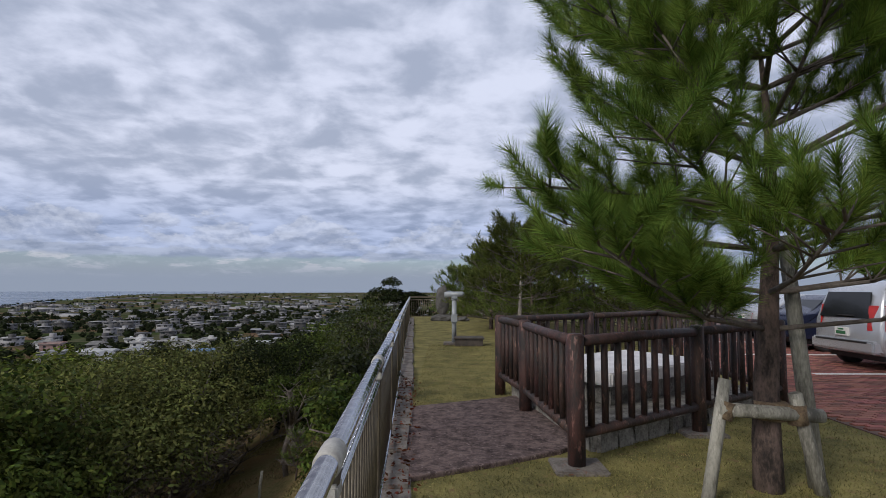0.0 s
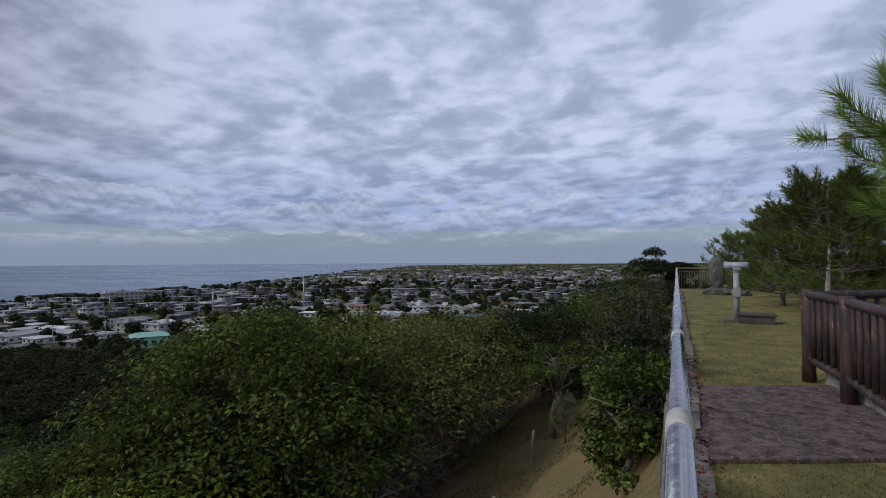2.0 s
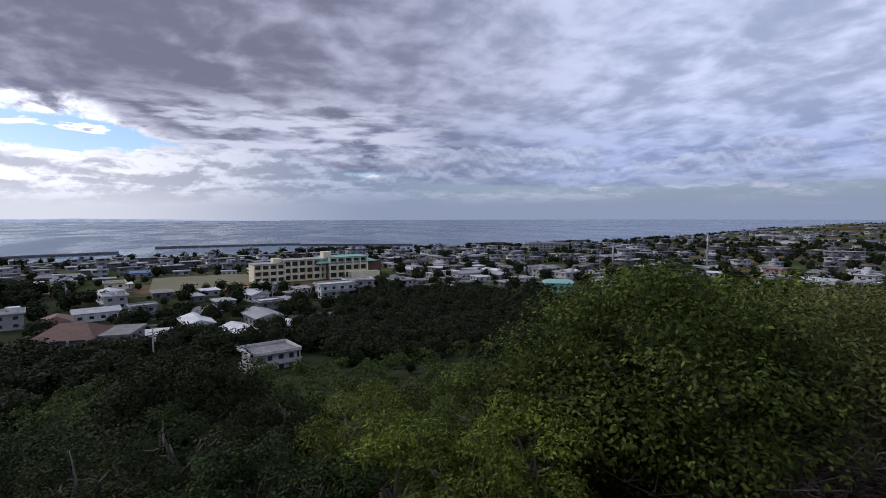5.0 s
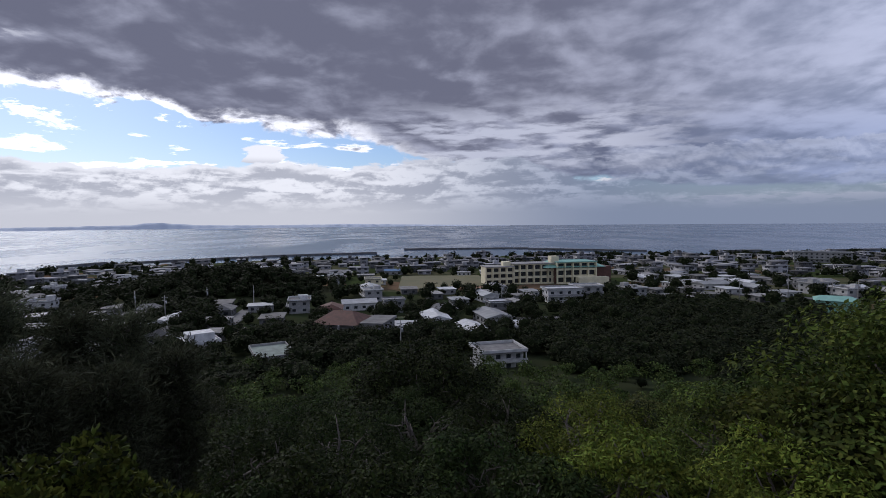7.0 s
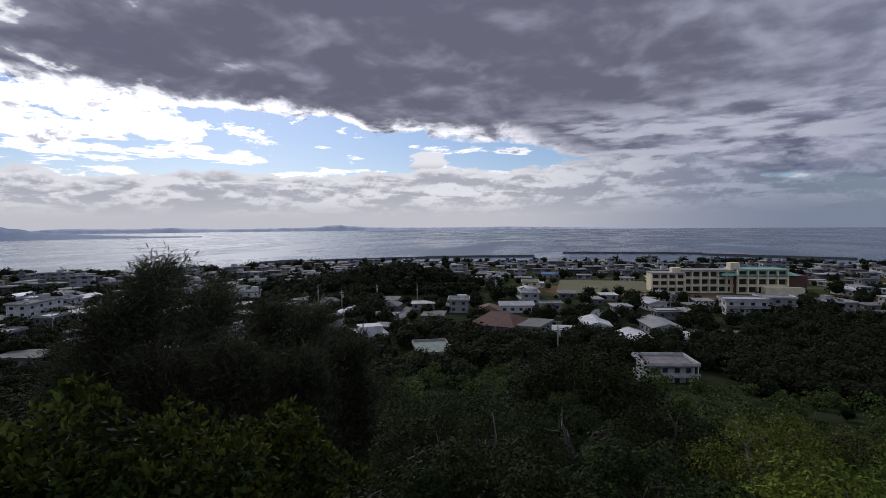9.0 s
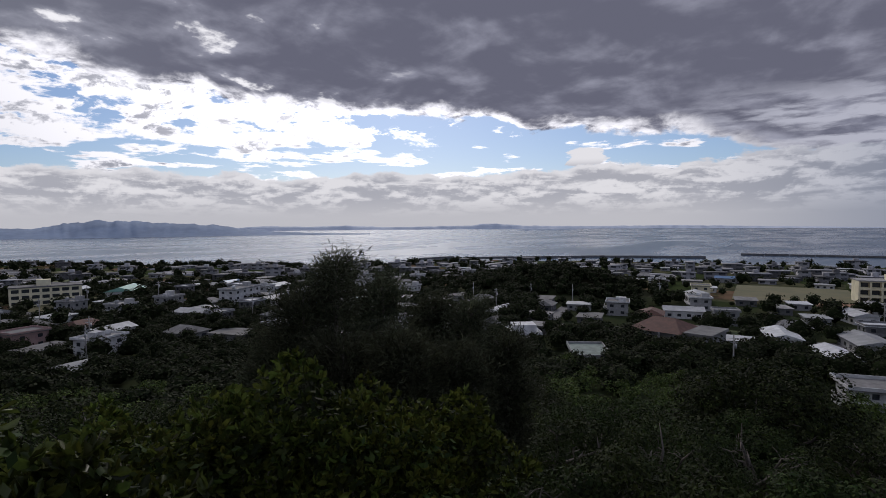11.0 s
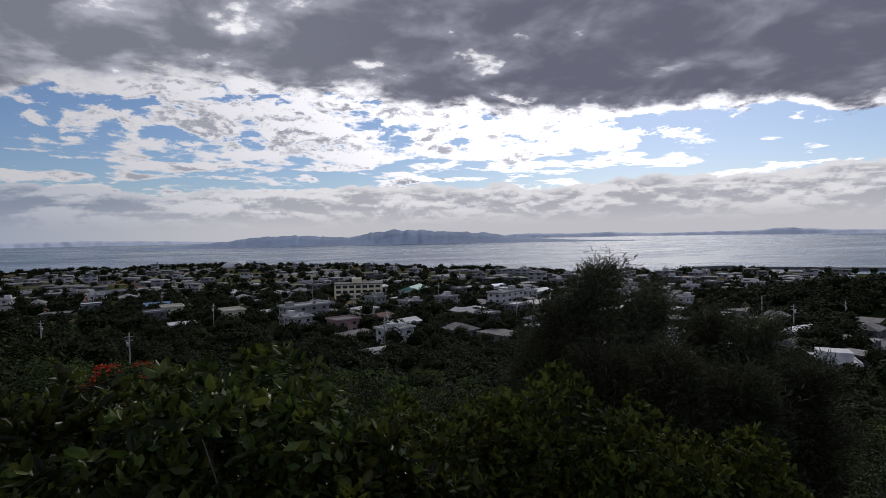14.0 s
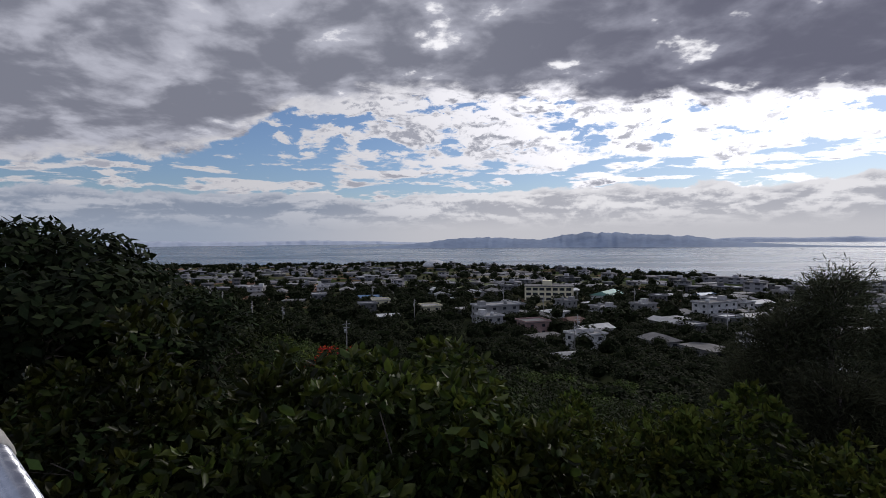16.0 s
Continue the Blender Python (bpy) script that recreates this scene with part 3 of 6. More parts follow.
# ---- terrace things ----
def railing(name, a, b, first, label, rails="galv", bar=0.0085):
    """A tubular steel railing from a to b: handrail, sleeves, lower rails, posts and thin bars."""
    a, b = Vector((*a, 0)), Vector((*b, 0))
    length, yaw = (b - a).length, math.degrees(math.atan2((b - a).y, (b - a).x))
    top = thing(name, pose(a.x, a.y, 0, 0, 0, yaw), label, "railing")
    part("handrail", a_tube([(0, 0, 1.1), (length, 0, 1.1)], 0.034, 16), rails, top, "bright galvanised tubular handrail")
    part("upper_rail", a_tube([(0, 0.0, 0.965), (length, 0.0, 0.965)], 0.019, 10), rails, top)
    part("bottom_rail", a_tube([(0, 0, 0.12), (length, 0, 0.12)], 0.019, 10), rails, top)
    post = None
    s = first
    while s < length:
        bm = a_box(s - 0.03, -0.022, -0.25, s + 0.03, 0.022, 1.03, 0.006)
        tube(bm, [(s, 0, 1.0), (s, 0, 1.07)], [0.026, 0.034], 10)
        part("post", bm, "bars", top, "brown-grey steel post")
        part("sleeve", a_tube([(s - 0.075, 0, 1.1), (s - 0.07, 0, 1.1), (s + 0.07, 0, 1.1), (s + 0.075, 0, 1.1)], [0.035, 0.041, 0.041, 0.035], 16), "sleeve", top, "weathered grey joint sleeve")
        part("bracket", a_box(s - 0.045, -0.03, 0.985, s + 0.045, 0.03, 1.035, 0.008), "sleeve", top)
        s += 2.0
    bars = max(2, int(length / 0.11))
    shared = None
    for k in range(1, bars):
        x = length * k / bars
        if shared is None:
            ob = part("bar", a_tube([(0, 0, 0.12), (0, 0, 0.965)], bar, 6), "bars", top)
            shared = ob.data
        else:
            ob = new("bar", shared)
            ob.parent = top
        ob.location = (x, 0, 0)
    return top


railing("railing", RAIL_A, RAIL_B, 1.62, "galvanised steel railing with brown bars along the terrace edge")
railing("railing", RAIL_A, RAIL_C, 1.60, "galvanised steel railing turning away along the terrace edge")
railing("railing", RAIL_B, (5.2, 28.4), 1.9, "brown-barred steel railing across the end of the lawn", "bars", 0.014)
part("rail_elbow", a_tube([(RAIL_A[0] - 0.004, RAIL_A[1] + 0.06, 1.1), (RAIL_A[0], RAIL_A[1], 1.1), (RAIL_A[0] + 0.04, RAIL_A[1] - 0.045, 1.1)], 0.037, 14), "sleeve", bpy.data.objects["railing"]).matrix_parent_inverse = bpy.data.objects["railing"].matrix_basis.inverted()


def kerb():
    rnd = random.Random(5)
    ob = thing("kerb", pose(0, 0, 0), "broken rough concrete kerb stones below the railing", "kerb")
    ob["kind"] = "structure"
    for a, b in ((RAIL_A, RAIL_B), (RAIL_A, RAIL_C)):
        a, b = Vector((*a, 0)), Vector((*b, 0))
        d = (b - a).normalized()
        side = Vector((d.y, -d.x, 0)) if b.y > a.y else Vector((-d.y, d.x, 0))
        s = 0.1
        while s < min((b - a).length, 27):
            step = rnd.uniform(0.5, 0.95)
            w, hgt = rnd.uniform(0.20, 0.25), rnd.uniform(0.035, 0.075)
            bm = a_box(0, -0.13, -0.45, step - 0.02, w, hgt, 0.018)
            for v in bm.verts:
                v.co += Vector((0, rnd.uniform(-0.012, 0.012), rnd.uniform(-0.01, 0.01)))
            p = part("kerb_stone", bm, "kerb", ob)
            pos = a + d * s
            turn = math.degrees(math.atan2(d.y, d.x))
            p.matrix_basis = pose(pos.x, pos.y, 0, 0, 0, turn) @ Matrix.Diagonal((1, -1 if side.dot(Vector((-d.y, d.x, 0))) < 0 else 1, 1, 1))
            s += step


kerb()


def log_fence():
    """Low fence of brown log posts and balusters round the stone plinth."""
    rnd = random.Random(8)
    f = thing("log_fence", pose(0, 0, 0), "dark brown log-style fence round a white stone table", "fence")
    p1, p3, p5 = Vector((1.20, 4.80, 0)), Vector((0.87, 8.05, 0)), Vector((4.50, 7.10, 0))
    p4 = p3 + (p5 - p1) * 1.02
    for a, b, bays in ((p1, p3, 2), (p1, p5, 2), (p3, p4, 2), (p5, p4, 2)):
        d = (b - a) / bays
        for k in range(bays):
            s, e = a + d * k, a + d * (k + 1)
            if b is p3 and k == 0:
                e = Vector((1.06, 6.84, 0))
            if b is p3 and k == 1:
                s = Vector((1.06, 6.84, 0))
            up = Vector((0, 0, 1))
            part("top_rail", a_tube([s + up * 1.12, (s + e) / 2 + up * (1.12 + rnd.uniform(-.01, .01)), e + up * 1.12], 0.052, 10, 0.06, rnd), "log", f)
            part("lower_rail", a_tube([s + up * 0.30, (s + e) / 2 + up * 0.295, e + up * 0.30], 0.048, 10, 0.06, rnd), "log", f)
            n = max(4, int((e - s).length / 0.19))
            for i in range(1, n):
                q = s + (e - s) * (i / n)
                part("baluster", a_tube([q + up * 0.30, q + up * 0.7, q + up * 1.10], [0.033, 0.036, 0.033], 7, 0.10, rnd), "log", f)
    for q in (p1, Vector((1.06, 6.84, 0)), p3, (p1 + p5) / 2, p5, (p3 + p4) / 2, p4, (p5 + p4) / 2):
        bm = a_tube([(q.x, q.y, -0.05), (q.x, q.y, 0.5), (q.x, q.y, 1.17), (q.x, q.y, 1.19)], [0.082, 0.076, 0.078, 0.06], 14, 0.03, rnd)
        part("post", bm, "log", f)
    for q in (p1, (p1 + p5) / 2):
        part("footing", a_box(q.x - 0.22, q.y - 0.2, -0.05, q.x + 0.24, q.y + 0.2, 0.035, 0.01), "kerb", f, "thin grey concrete footing")
    # plinth of lichen-grown stones inside
    base = thing("stone_plinth", pose(0, 0, 0), "low plinth of lichen-spotted stone blocks under the table", "plinth")
    core = [p1 + Vector((.30, .48, 0)), p5 + Vector((-.2, .1, 0)), p4 + Vector((-.2, -.3, 0)), p3 + Vector((.2, -.1, 0))]
    part("core", prism([(v.x, v.y) for v in core], -0.05, 0.20), "rubble", base)
    for a, b in zip(core, core[1:] + core[:1]):
        d = (b - a).normalized()
        s = 0.0
        while s < (b - a).length - 0.1:
            w = rnd.uniform(0.22, 0.5)
            bm = a_box(0, -0.05, -0.05, w - 0.015, 0.06, rnd.uniform(0.19, 0.24), 0.02)
            for v in bm.verts:
                v.co += Vector((rnd.uniform(-.012, .012), rnd.uniform(-.02, .02), rnd.uniform(-.012, .012)))
            o = part("stone", bm, "rubble", base)
            pos = a + d * s
            o.matrix_basis = pose(pos.x, pos.y, 0, 0, 0, math.degrees(math.atan2(d.y, d.x)))
            s += w
    tab = thing("stone_table", pose(2.45, 7.35, 0.2, 0, 0, 35), "pale white stone slab table on a grey stone foot", "table")
    part("foot", a_box(-0.95, -0.55, 0, 0.95, 0.55, 0.26, 0.02), "rubble", tab, "grey stone foot")
    bm = a_box(-1.1, -0.7, 0.26, 1.1, 0.7, 0.42, 0.02)
    part("slab", bm, "whitestone", tab)


log_fence()


def telescope():
    t = thing("telescope", pose(0.34, 15.0, 0), "grey coin-operated viewing telescope on a post", "telescope")
    part("base_plate", a_box(-0.32, -0.28, 0, 0.12, 0.28, 0.06, 0.01), "kerb", t)
    part("post", a_tube([(-0.02, 0, 0.05), (-0.02, 0, 1.22)], 0.068, 14), "scopepaint", t)
    part("collar", a_tube([(-0.02, 0, 1.2), (-0.02, 0, 1.3)], [0.06, 0.08], 12), "scopepaint", t)
    part("coin_box", a_box(-0.11, -0.14, 0.62, 0.07, -0.06, 0.86, 0.012), "scopepaint", t)
    bm = a_tube([(-0.30, 0.06, 1.40), (-0.28, 0.06, 1.40), (0.20, -0.05, 1.42), (0.26, -0.06, 1.42)], [0.06, 0.085, 0.075, 0.05], 14)
    part("barrel", bm, "scopepaint", t)
    part("yoke", a_box(-0.1, -0.1, 1.28, 0.07, 0.1, 1.36, 0.015), "scopepaint", t)
    s = thing("step_box", pose(0.70, 14.75, 0), "dark brown weathered standing step by the telescope", "step")
    part("top", a_box(-0.40, -0.28, 0.19, 0.44, 0.32, 0.24, 0.01), "boxwood", s)
    part("body", a_box(-0.36, -0.24, 0, 0.40, 0.28, 0.19, 0.008), "boxwood", s)


telescope()


def rock(radius, seed, squash=(1, 1, 1)):
    bm = bmesh.new()
    bmesh.ops.create_icosphere(bm, subdivisions=3, radius=radius)
    for v in bm.verts:
        k = 1 + 0.28 * noise.noise(v.co * (1.6 / radius) + Vector((seed, seed * 2, 0))) + 0.1 * noise.noise(v.co * (5 / radius))
        v.co = Vector((v.co.x * squash[0], v.co.y * squash[1], v.co.z * squash[2])) * k
    return bm


mon = thing("monument_stone", pose(-0.02, 25.6, 0), "dark upright natural monument stone on a rock base", "monument")
part("base", rock(0.50, 3, (1.1, 0.8, 0.45)), "stone", mon).location = (0, 0, 0.1)
part("slab", rock(0.62, 7, (0.52, 0.3, 1.15)), "stone", mon).location = (0, 0, 0.95)
rk = part("rock", rock(0.26, 11, (1.3, 0.9, 0.6)), "stone")
rk.location = (0.95, 25.4, 0.06)
tagged(rk, "dark boulder lying on the lawn by the monument", "rock")


def street_lamp(x, y, h):
    t = thing("street_lamp", pose(x, y, 0), "slim grey lamp post with a round globe and dark cap", "street lamp")
    part("pole", a_tube([(0, 0, 0), (0, 0, 0.9), (0, 0, 0.95), (0, 0, h - 0.35)], [0.09, 0.085, 0.06, 0.045], 10), "steel", t)
    part("collar", a_tube([(0, 0, h - 0.36), (0, 0, h - 0.26)], [0.05, 0.1], 10), "steel", t)
    bm = bmesh.new()
    bmesh.ops.create_uvsphere(bm, u_segments=16, v_segments=10, radius=0.26)
    part("globe", bm, "lampglass", t, smooth=True).location = (0, 0, h - 0.05)
    bm = a_tube([(0, 0, h - 0.02), (0, 0, h + 0.1), (0, 0, h + 0.22)], [0.275, 0.24, 0.08], 16)
    part("cap", bm, "trim_dark", t, "dark reflector cap")


street_lamp(4.36, 24.4, 6.1)


def stake_frame():
    """Wooden support tied to the young pine."""
    t = thing("tree_support", pose(0, 0, 0), "weathered grey wooden stakes lashed to the pine trunk", "tree support")
    part("stake", a_tube([(1.98, 4.06, -0.05), (2.20, 4.16, 0.90)], [0.052, 0.046], 9, 0.05), "stake", t)
    part("stake", a_tube([(2.98, 4.22, -0.05), (2.78, 4.22, 0.78)], [0.055, 0.05], 9, 0.05), "stake", t)
    part("tall_stake", a_tube([(3.03, 4.36, -0.05), (2.88, 4.42, 2.05)], [0.066, 0.055], 9, 0.04), "stake", t)
    part("crossbar", a_tube([(2.12, 4.12, 0.68), (3.0, 4.24, 0.60)], [0.052, 0.056], 9, 0.05), "stake", t)
    part("lashing", a_tube([(2.16, 4.14, 0.60), (2.20, 4.145, 0.73)], 0.068, 9, 0.1), "rope", t)
    part("lashing", a_tube([(2.80, 4.22, 0.54), (2.79, 4.22, 0.69)], 0.075, 9, 0.1), "rope", t)
    part("lashing", a_tube([(2.64, 4.31, 0.56), (2.64, 4.31, 0.70)], 0.122, 12, 0.06), "rope", t, "palm-fibre rope round the trunk")


stake_frame()


# ---- plants ----
def unit(v):
    return v / np.maximum(np.linalg.norm(v, axis=1, keepdims=True), 1e-9)


def leaf_faces(pos, way, size, width, rng, fold=False, face=None):
    """Leaves as rhombs (or two folded halves) at pos, pointing along way, their upper side turned to face."""
    n = len(pos)
    way = unit(way)
    other = rng.normal(size=(n, 3)) if face is None else face
    side = unit(np.cross(way, other))
    nor = np.cross(side, way)
    size = (size * rng.uniform(0.65, 1.25, n))[:, None]
    tip = pos + way * size
    mid = pos + way * size * 0.5
    half = side * size * width * 0.5
    if not fold:
        verts = np.stack([pos, mid - half, tip, mid + half], 1).reshape(-1, 3)
        return verts, np.arange(n * 4).reshape(n, 4)
    up = nor * size * 0.09
    lo, hi = pos + way * size * 0.32, pos + way * size * 0.74
    bend = nor * size * -0.10
    verts = np.stack([pos, lo - half + up, hi - half * 0.85 + up, tip + bend, hi + half * 0.85 + up, lo + half + up], 1).reshape(-1, 3)
    k = np.arange(n)[:, None] * 6
    return verts, np.concatenate([k + np.array([[0, 1, 2, 3]]), k + np.array([[0, 3, 4, 5]])])


def lobes_in(rng, centre, radii, count, size):
    """Clump centres on the outer part of an ellipsoid, more of them above."""
    v = unit(rng.normal(size=(count * 3, 3)))
    v = v[v[:, 2] > -0.55][:count]
    k = rng.uniform(0.6, 1.05, len(v))[:, None]
    c = np.array(centre) + v * np.array(radii) * k
    return c, size * rng.uniform(0.65, 1.3, len(c))


def clump_leaves(rng, centres, sizes, n, leaf, width, up=0.35, fold=False, shell=0.5):
    pick = rng.choice(len(centres), n, p=sizes ** 2 / np.sum(sizes ** 2))
    v = unit(rng.normal(size=(n, 3)))
    v[:, 2] = np.where(v[:, 2] < -0.2, -v[:, 2] * 0.6, v[:, 2])
    v = unit(v)
    rad = sizes[pick] * (1.05 - (1.05 - shell) * rng.uniform(0, 1, n) ** 2.2)
    pos = centres[pick] + v * rad[:, None] * np.array([1.15, 1.15, 0.72])
    face = v * 0.95 + np.array([0, 0, 0.6]) + rng.normal(size=(n, 3)) * 0.28
    way = unit(np.cross(face, rng.normal(size=(n, 3)))) + v * up
    return leaf_faces(pos, way, leaf, width, rng, fold, face)


def limbs(rnd, base, centres, r0, fork, thin=0.25):
    """A trunk from base that forks to the given clump centres."""
    bm = bmesh.new()
    base, fork = Vector(base), Vector(fork)
    mid = (base + fork) / 2 + Vector((rnd.uniform(-.2, .2), rnd.uniform(-.2, .2), 0))
    tube(bm, [base, mid, fork], [r0, r0 * 0.85, r0 * 0.7], 8, 0.08, rnd)
    for c in centres:
        c = Vector(c)
        a = fork + (c - fork) * 0.35 + Vector((rnd.uniform(-.25, .25), rnd.uniform(-.25, .25), rnd.uniform(-.1, .3)))
        b = fork + (c - fork) * 0.7 + Vector((rnd.uniform(-.25, .25), rnd.uniform(-.25, .25), rnd.uniform(-.1, .2)))
        start = mid + (fork - mid) * rnd.uniform(0.3, 1.0)
        tube(bm, [start, a, b, c], [r0 * 0.45, r0 * 0.33, r0 * 0.2, r0 * 0.06], 5, 0.08, rnd)
        for _ in range(2):
            e = b + Vector((rnd.uniform(-1, 1), rnd.uniform(-1, 1), rnd.uniform(-.3, .9))) * (c - fork).length * thin
            tube(bm, [b, (b + e) / 2 + Vector((0, 0, .05)), e], [r0 * 0.14, r0 * 0.1, r0 * 0.03], 4, 0.0, rnd)
    return bm


def broad_tree(seed, height_, radius, thick, n, leaf, mat, bark, label, bare=0.3, width=0.5, clumps=40, where=None, name="tree", up=0.35, fold=False, low=0.0):
    """A broadleaf tree at the origin: trunk with limbs, and a crown of leaf clumps."""
    rng, rnd = np.random.default_rng(seed), random.Random(seed)
    t = thing(name, where or pose(0, 0, 0), label, "shrub" if "shrub" in name else "tree")
    cz = height_ - thick
    centres, sizes = lobes_in(rng, (0, 0, cz), (radius, radius, thick), int(clumps * 1.4), radius * 0.27)
    if low:
        extra, es = lobes_in(rng, (0, 0, cz - thick * low), (radius * 0.92, radius * 0.92, thick * 0.9), clumps, radius * 0.25)
        centres, sizes = np.concatenate([centres, extra]), np.concatenate([sizes, es])
    fork = (rng.uniform(-.2, .2) * radius, rng.uniform(-.2, .2) * radius, cz - thick * (0.2 + bare))
    part("trunk", limbs(rnd, (0, 0, -0.4), centres[:16], 0.035 * height_ ** 0.9, fork), bark, t)
    v, f = clump_leaves(rng, centres, sizes, n, leaf, width, up, fold)
    sheet_mesh("crown", v, f, mat, t)
    return t


def place(az, dist, dz=0.0):
    x, y = -dist * math.sin(radians(az)), dist * math.cos(radians(az))
    return x, y, h_at(x, y) + dz


# the big trees just below the terrace
def tree_at(az, dist, top_el, radius, thick, seed, n, leaf, mat, bark, label, **more):
    x, y, z = place(az, dist)
    top = 1.6 + dist * math.tan(radians(top_el))
    return broad_tree(seed, top - z, radius, thick, n, leaf, mat, bark, label, where=pose(x, y, z, 0, 0, seed * 37 % 360), **more)


tree_at(47.5, 15.0, -5.2, 3.5, 3.1, 1, 72000, 0.152, "leaf_a", "greybark", "large round bushy tree with small mid-green leaves", clumps=80, low=1.2)
tree_at(56.0, 13.0, -15.0, 2.2, 2.0, 2, 19000, 0.16, "leaf_a", "greybark", "lower bushy tree with small mid-green leaves", clumps=36, low=0.8)
tree_at(34.5, 17.5, -7.4, 3.4, 1.7, 3, 21000, 0.14, "leaf_b", "greybark", "spreading olive-green tree with bare grey lower branches", clumps=46, bare=0.6, low=0.3)
tree_at(26.0, 21.0, -6.8, 3.4, 1.7, 4, 21000, 0.15, "leaf_b", "greybark", "spreading olive-green tree over the grassy slope", clumps=46, bare=0.6, low=0.3)
tree_at(39.5, 24.0, -7.4, 3.4, 2.2, 5, 14000, 0.13, "leaf_c", "greybark", "yellow-green tree crown behind the olive trees", clumps=40)
tree_at(17.5, 25.0, -5.6, 3.4, 2.2, 6, 24000, 0.15, "leaf_d", "greybark", "dark green spreading tree on the slope", clumps=40, low=0.5)
tree_at(12.0, 30.0, -4.2, 3.4, 2.4, 7, 22000, 0.17, "leaf_a", "greybark", "green tree close below the terrace edge", clumps=40, low=0.6)
tree_at(8.5, 36.0, -2.6, 3.2, 2.6, 8, 12000, 0.17, "leaf_d", "greybark", "dark tree beyond the end railing", clumps=36, low=0.6)
tree_at(20.0, 36.0, -5.8, 4.0, 3.0, 9, 12000, 0.18, "leaf_b", "greybark", "olive-green tree farther down the hill", clumps=36)
tree_at(5.2, 33.0, 0.2, 1.9, 2.0, 10, 20000, 0.18, "leaf_d", "greybark", "dark leafy tree behind the end railing", clumps=26, low=0.6)
# the next three stand against the sun; that dark is in their leaf colour
tree_at(95.5, 30.0, -13.4, 3.8, 3.4, 11, 30000, 0.22, "leaf_d", "greybark", "rounded dense green tree standing above the slope, leaves darkened as backlit", clumps=60, low=0.8)
tree_at(215.0, 11.6, -0.3, 2.7, 2.2, 12, 30000, 0.20, "backlit_leaf", "greybark", "dark broadleaf tree beside the railing, leaves coloured as backlit", clumps=44, low=0.8)
tree_at(207.0, 13.5, -3.6, 2.2, 2.0, 13, 20000, 0.18, "backlit_leaf", "greybark", "dark broadleaf tree lower on the slope, leaves coloured as backlit", clumps=30, low=0.8)


# bare thicket in front of the olive trees
def thicket(x, y, seed):
    rnd = random.Random(seed)
    z = h_at(x, y)
    t = thing("bare_shrub", pose(x, y, z), "tangled bare grey-brown shrub on the slope", "shrub")
    for _ in range(9):
        bm = bmesh.new()
        p, d = Vector((rnd.uniform(-.4, .4), rnd.uniform(-.4, .4), -0.2)), Vector((rnd.uniform(-.6, .6), rnd.uniform(-.6, .6), 1))
        for k in range(5):
            q = p + d.normalized() * rnd.uniform(.45, .75)
            tube(bm, [p, q], [0.035 * (1 - k / 6), 0.035 * (1 - (k + 1) / 6)], 5, 0.0, rnd)
            for _ in range(5):
                e = q + Vector((rnd.uniform(-1, 1), rnd.uniform(-1, 1), rnd.uniform(-.2, .8))) * 0.6
                f = e + Vector((rnd.uniform(-1, 1), rnd.uniform(-1, 1), rnd.uniform(-.2, .7))) * 0.4
                tube(bm, [q, e, f], [0.014, 0.009, 0.004], 4, 0.0, rnd)
            p, d = q, d + Vector((rnd.uniform(-.7, .7), rnd.uniform(-.7, .7), -0.12))
        part("stem", bm, "greybark", t)


for k, (az, dist) in enumerate(((33.5, 14.6), (37, 13.0), (30, 16.4), (40.5, 12.6), (26.5, 18.6), (35, 15.6), (23, 20.0), (31.5, 14.2), (28, 16.8), (38.8, 12.2))):
    x, y, z = place(az, dist)
    thicket(x, y, 40 + k)

# shrubs along the terrace edge, and glossy-leaved bushes below the turn of the railing
for k, s in enumerate((6.7, 7.7, 8.8, 10.0, 11.4, 13.0, 14.8, 16.8, 19.0, 21.4, 24.0, 26.6)):
    y = s
    x, rad = -0.33 - 0.122 * y, 0.06 * y + 0.14
    z = h_at(x, y)
    hgt = 0.45 + 0.2 * math.sin(k * 1.7) - z + (0.35 if k > 5 else 0.0)
    broad_tree(100 + k, hgt, rad, min(1.3, hgt * 0.5), 4600, 0.07 if k < 8 else 0.10, "glossy" if k % 3 else "leaf_a", "greybark",
               "dense green leafy shrub growing against the railing", where=pose(x, y, z, 0, 0, k * 40), name="shrub", clumps=26, low=0.9, fold=k < 8)


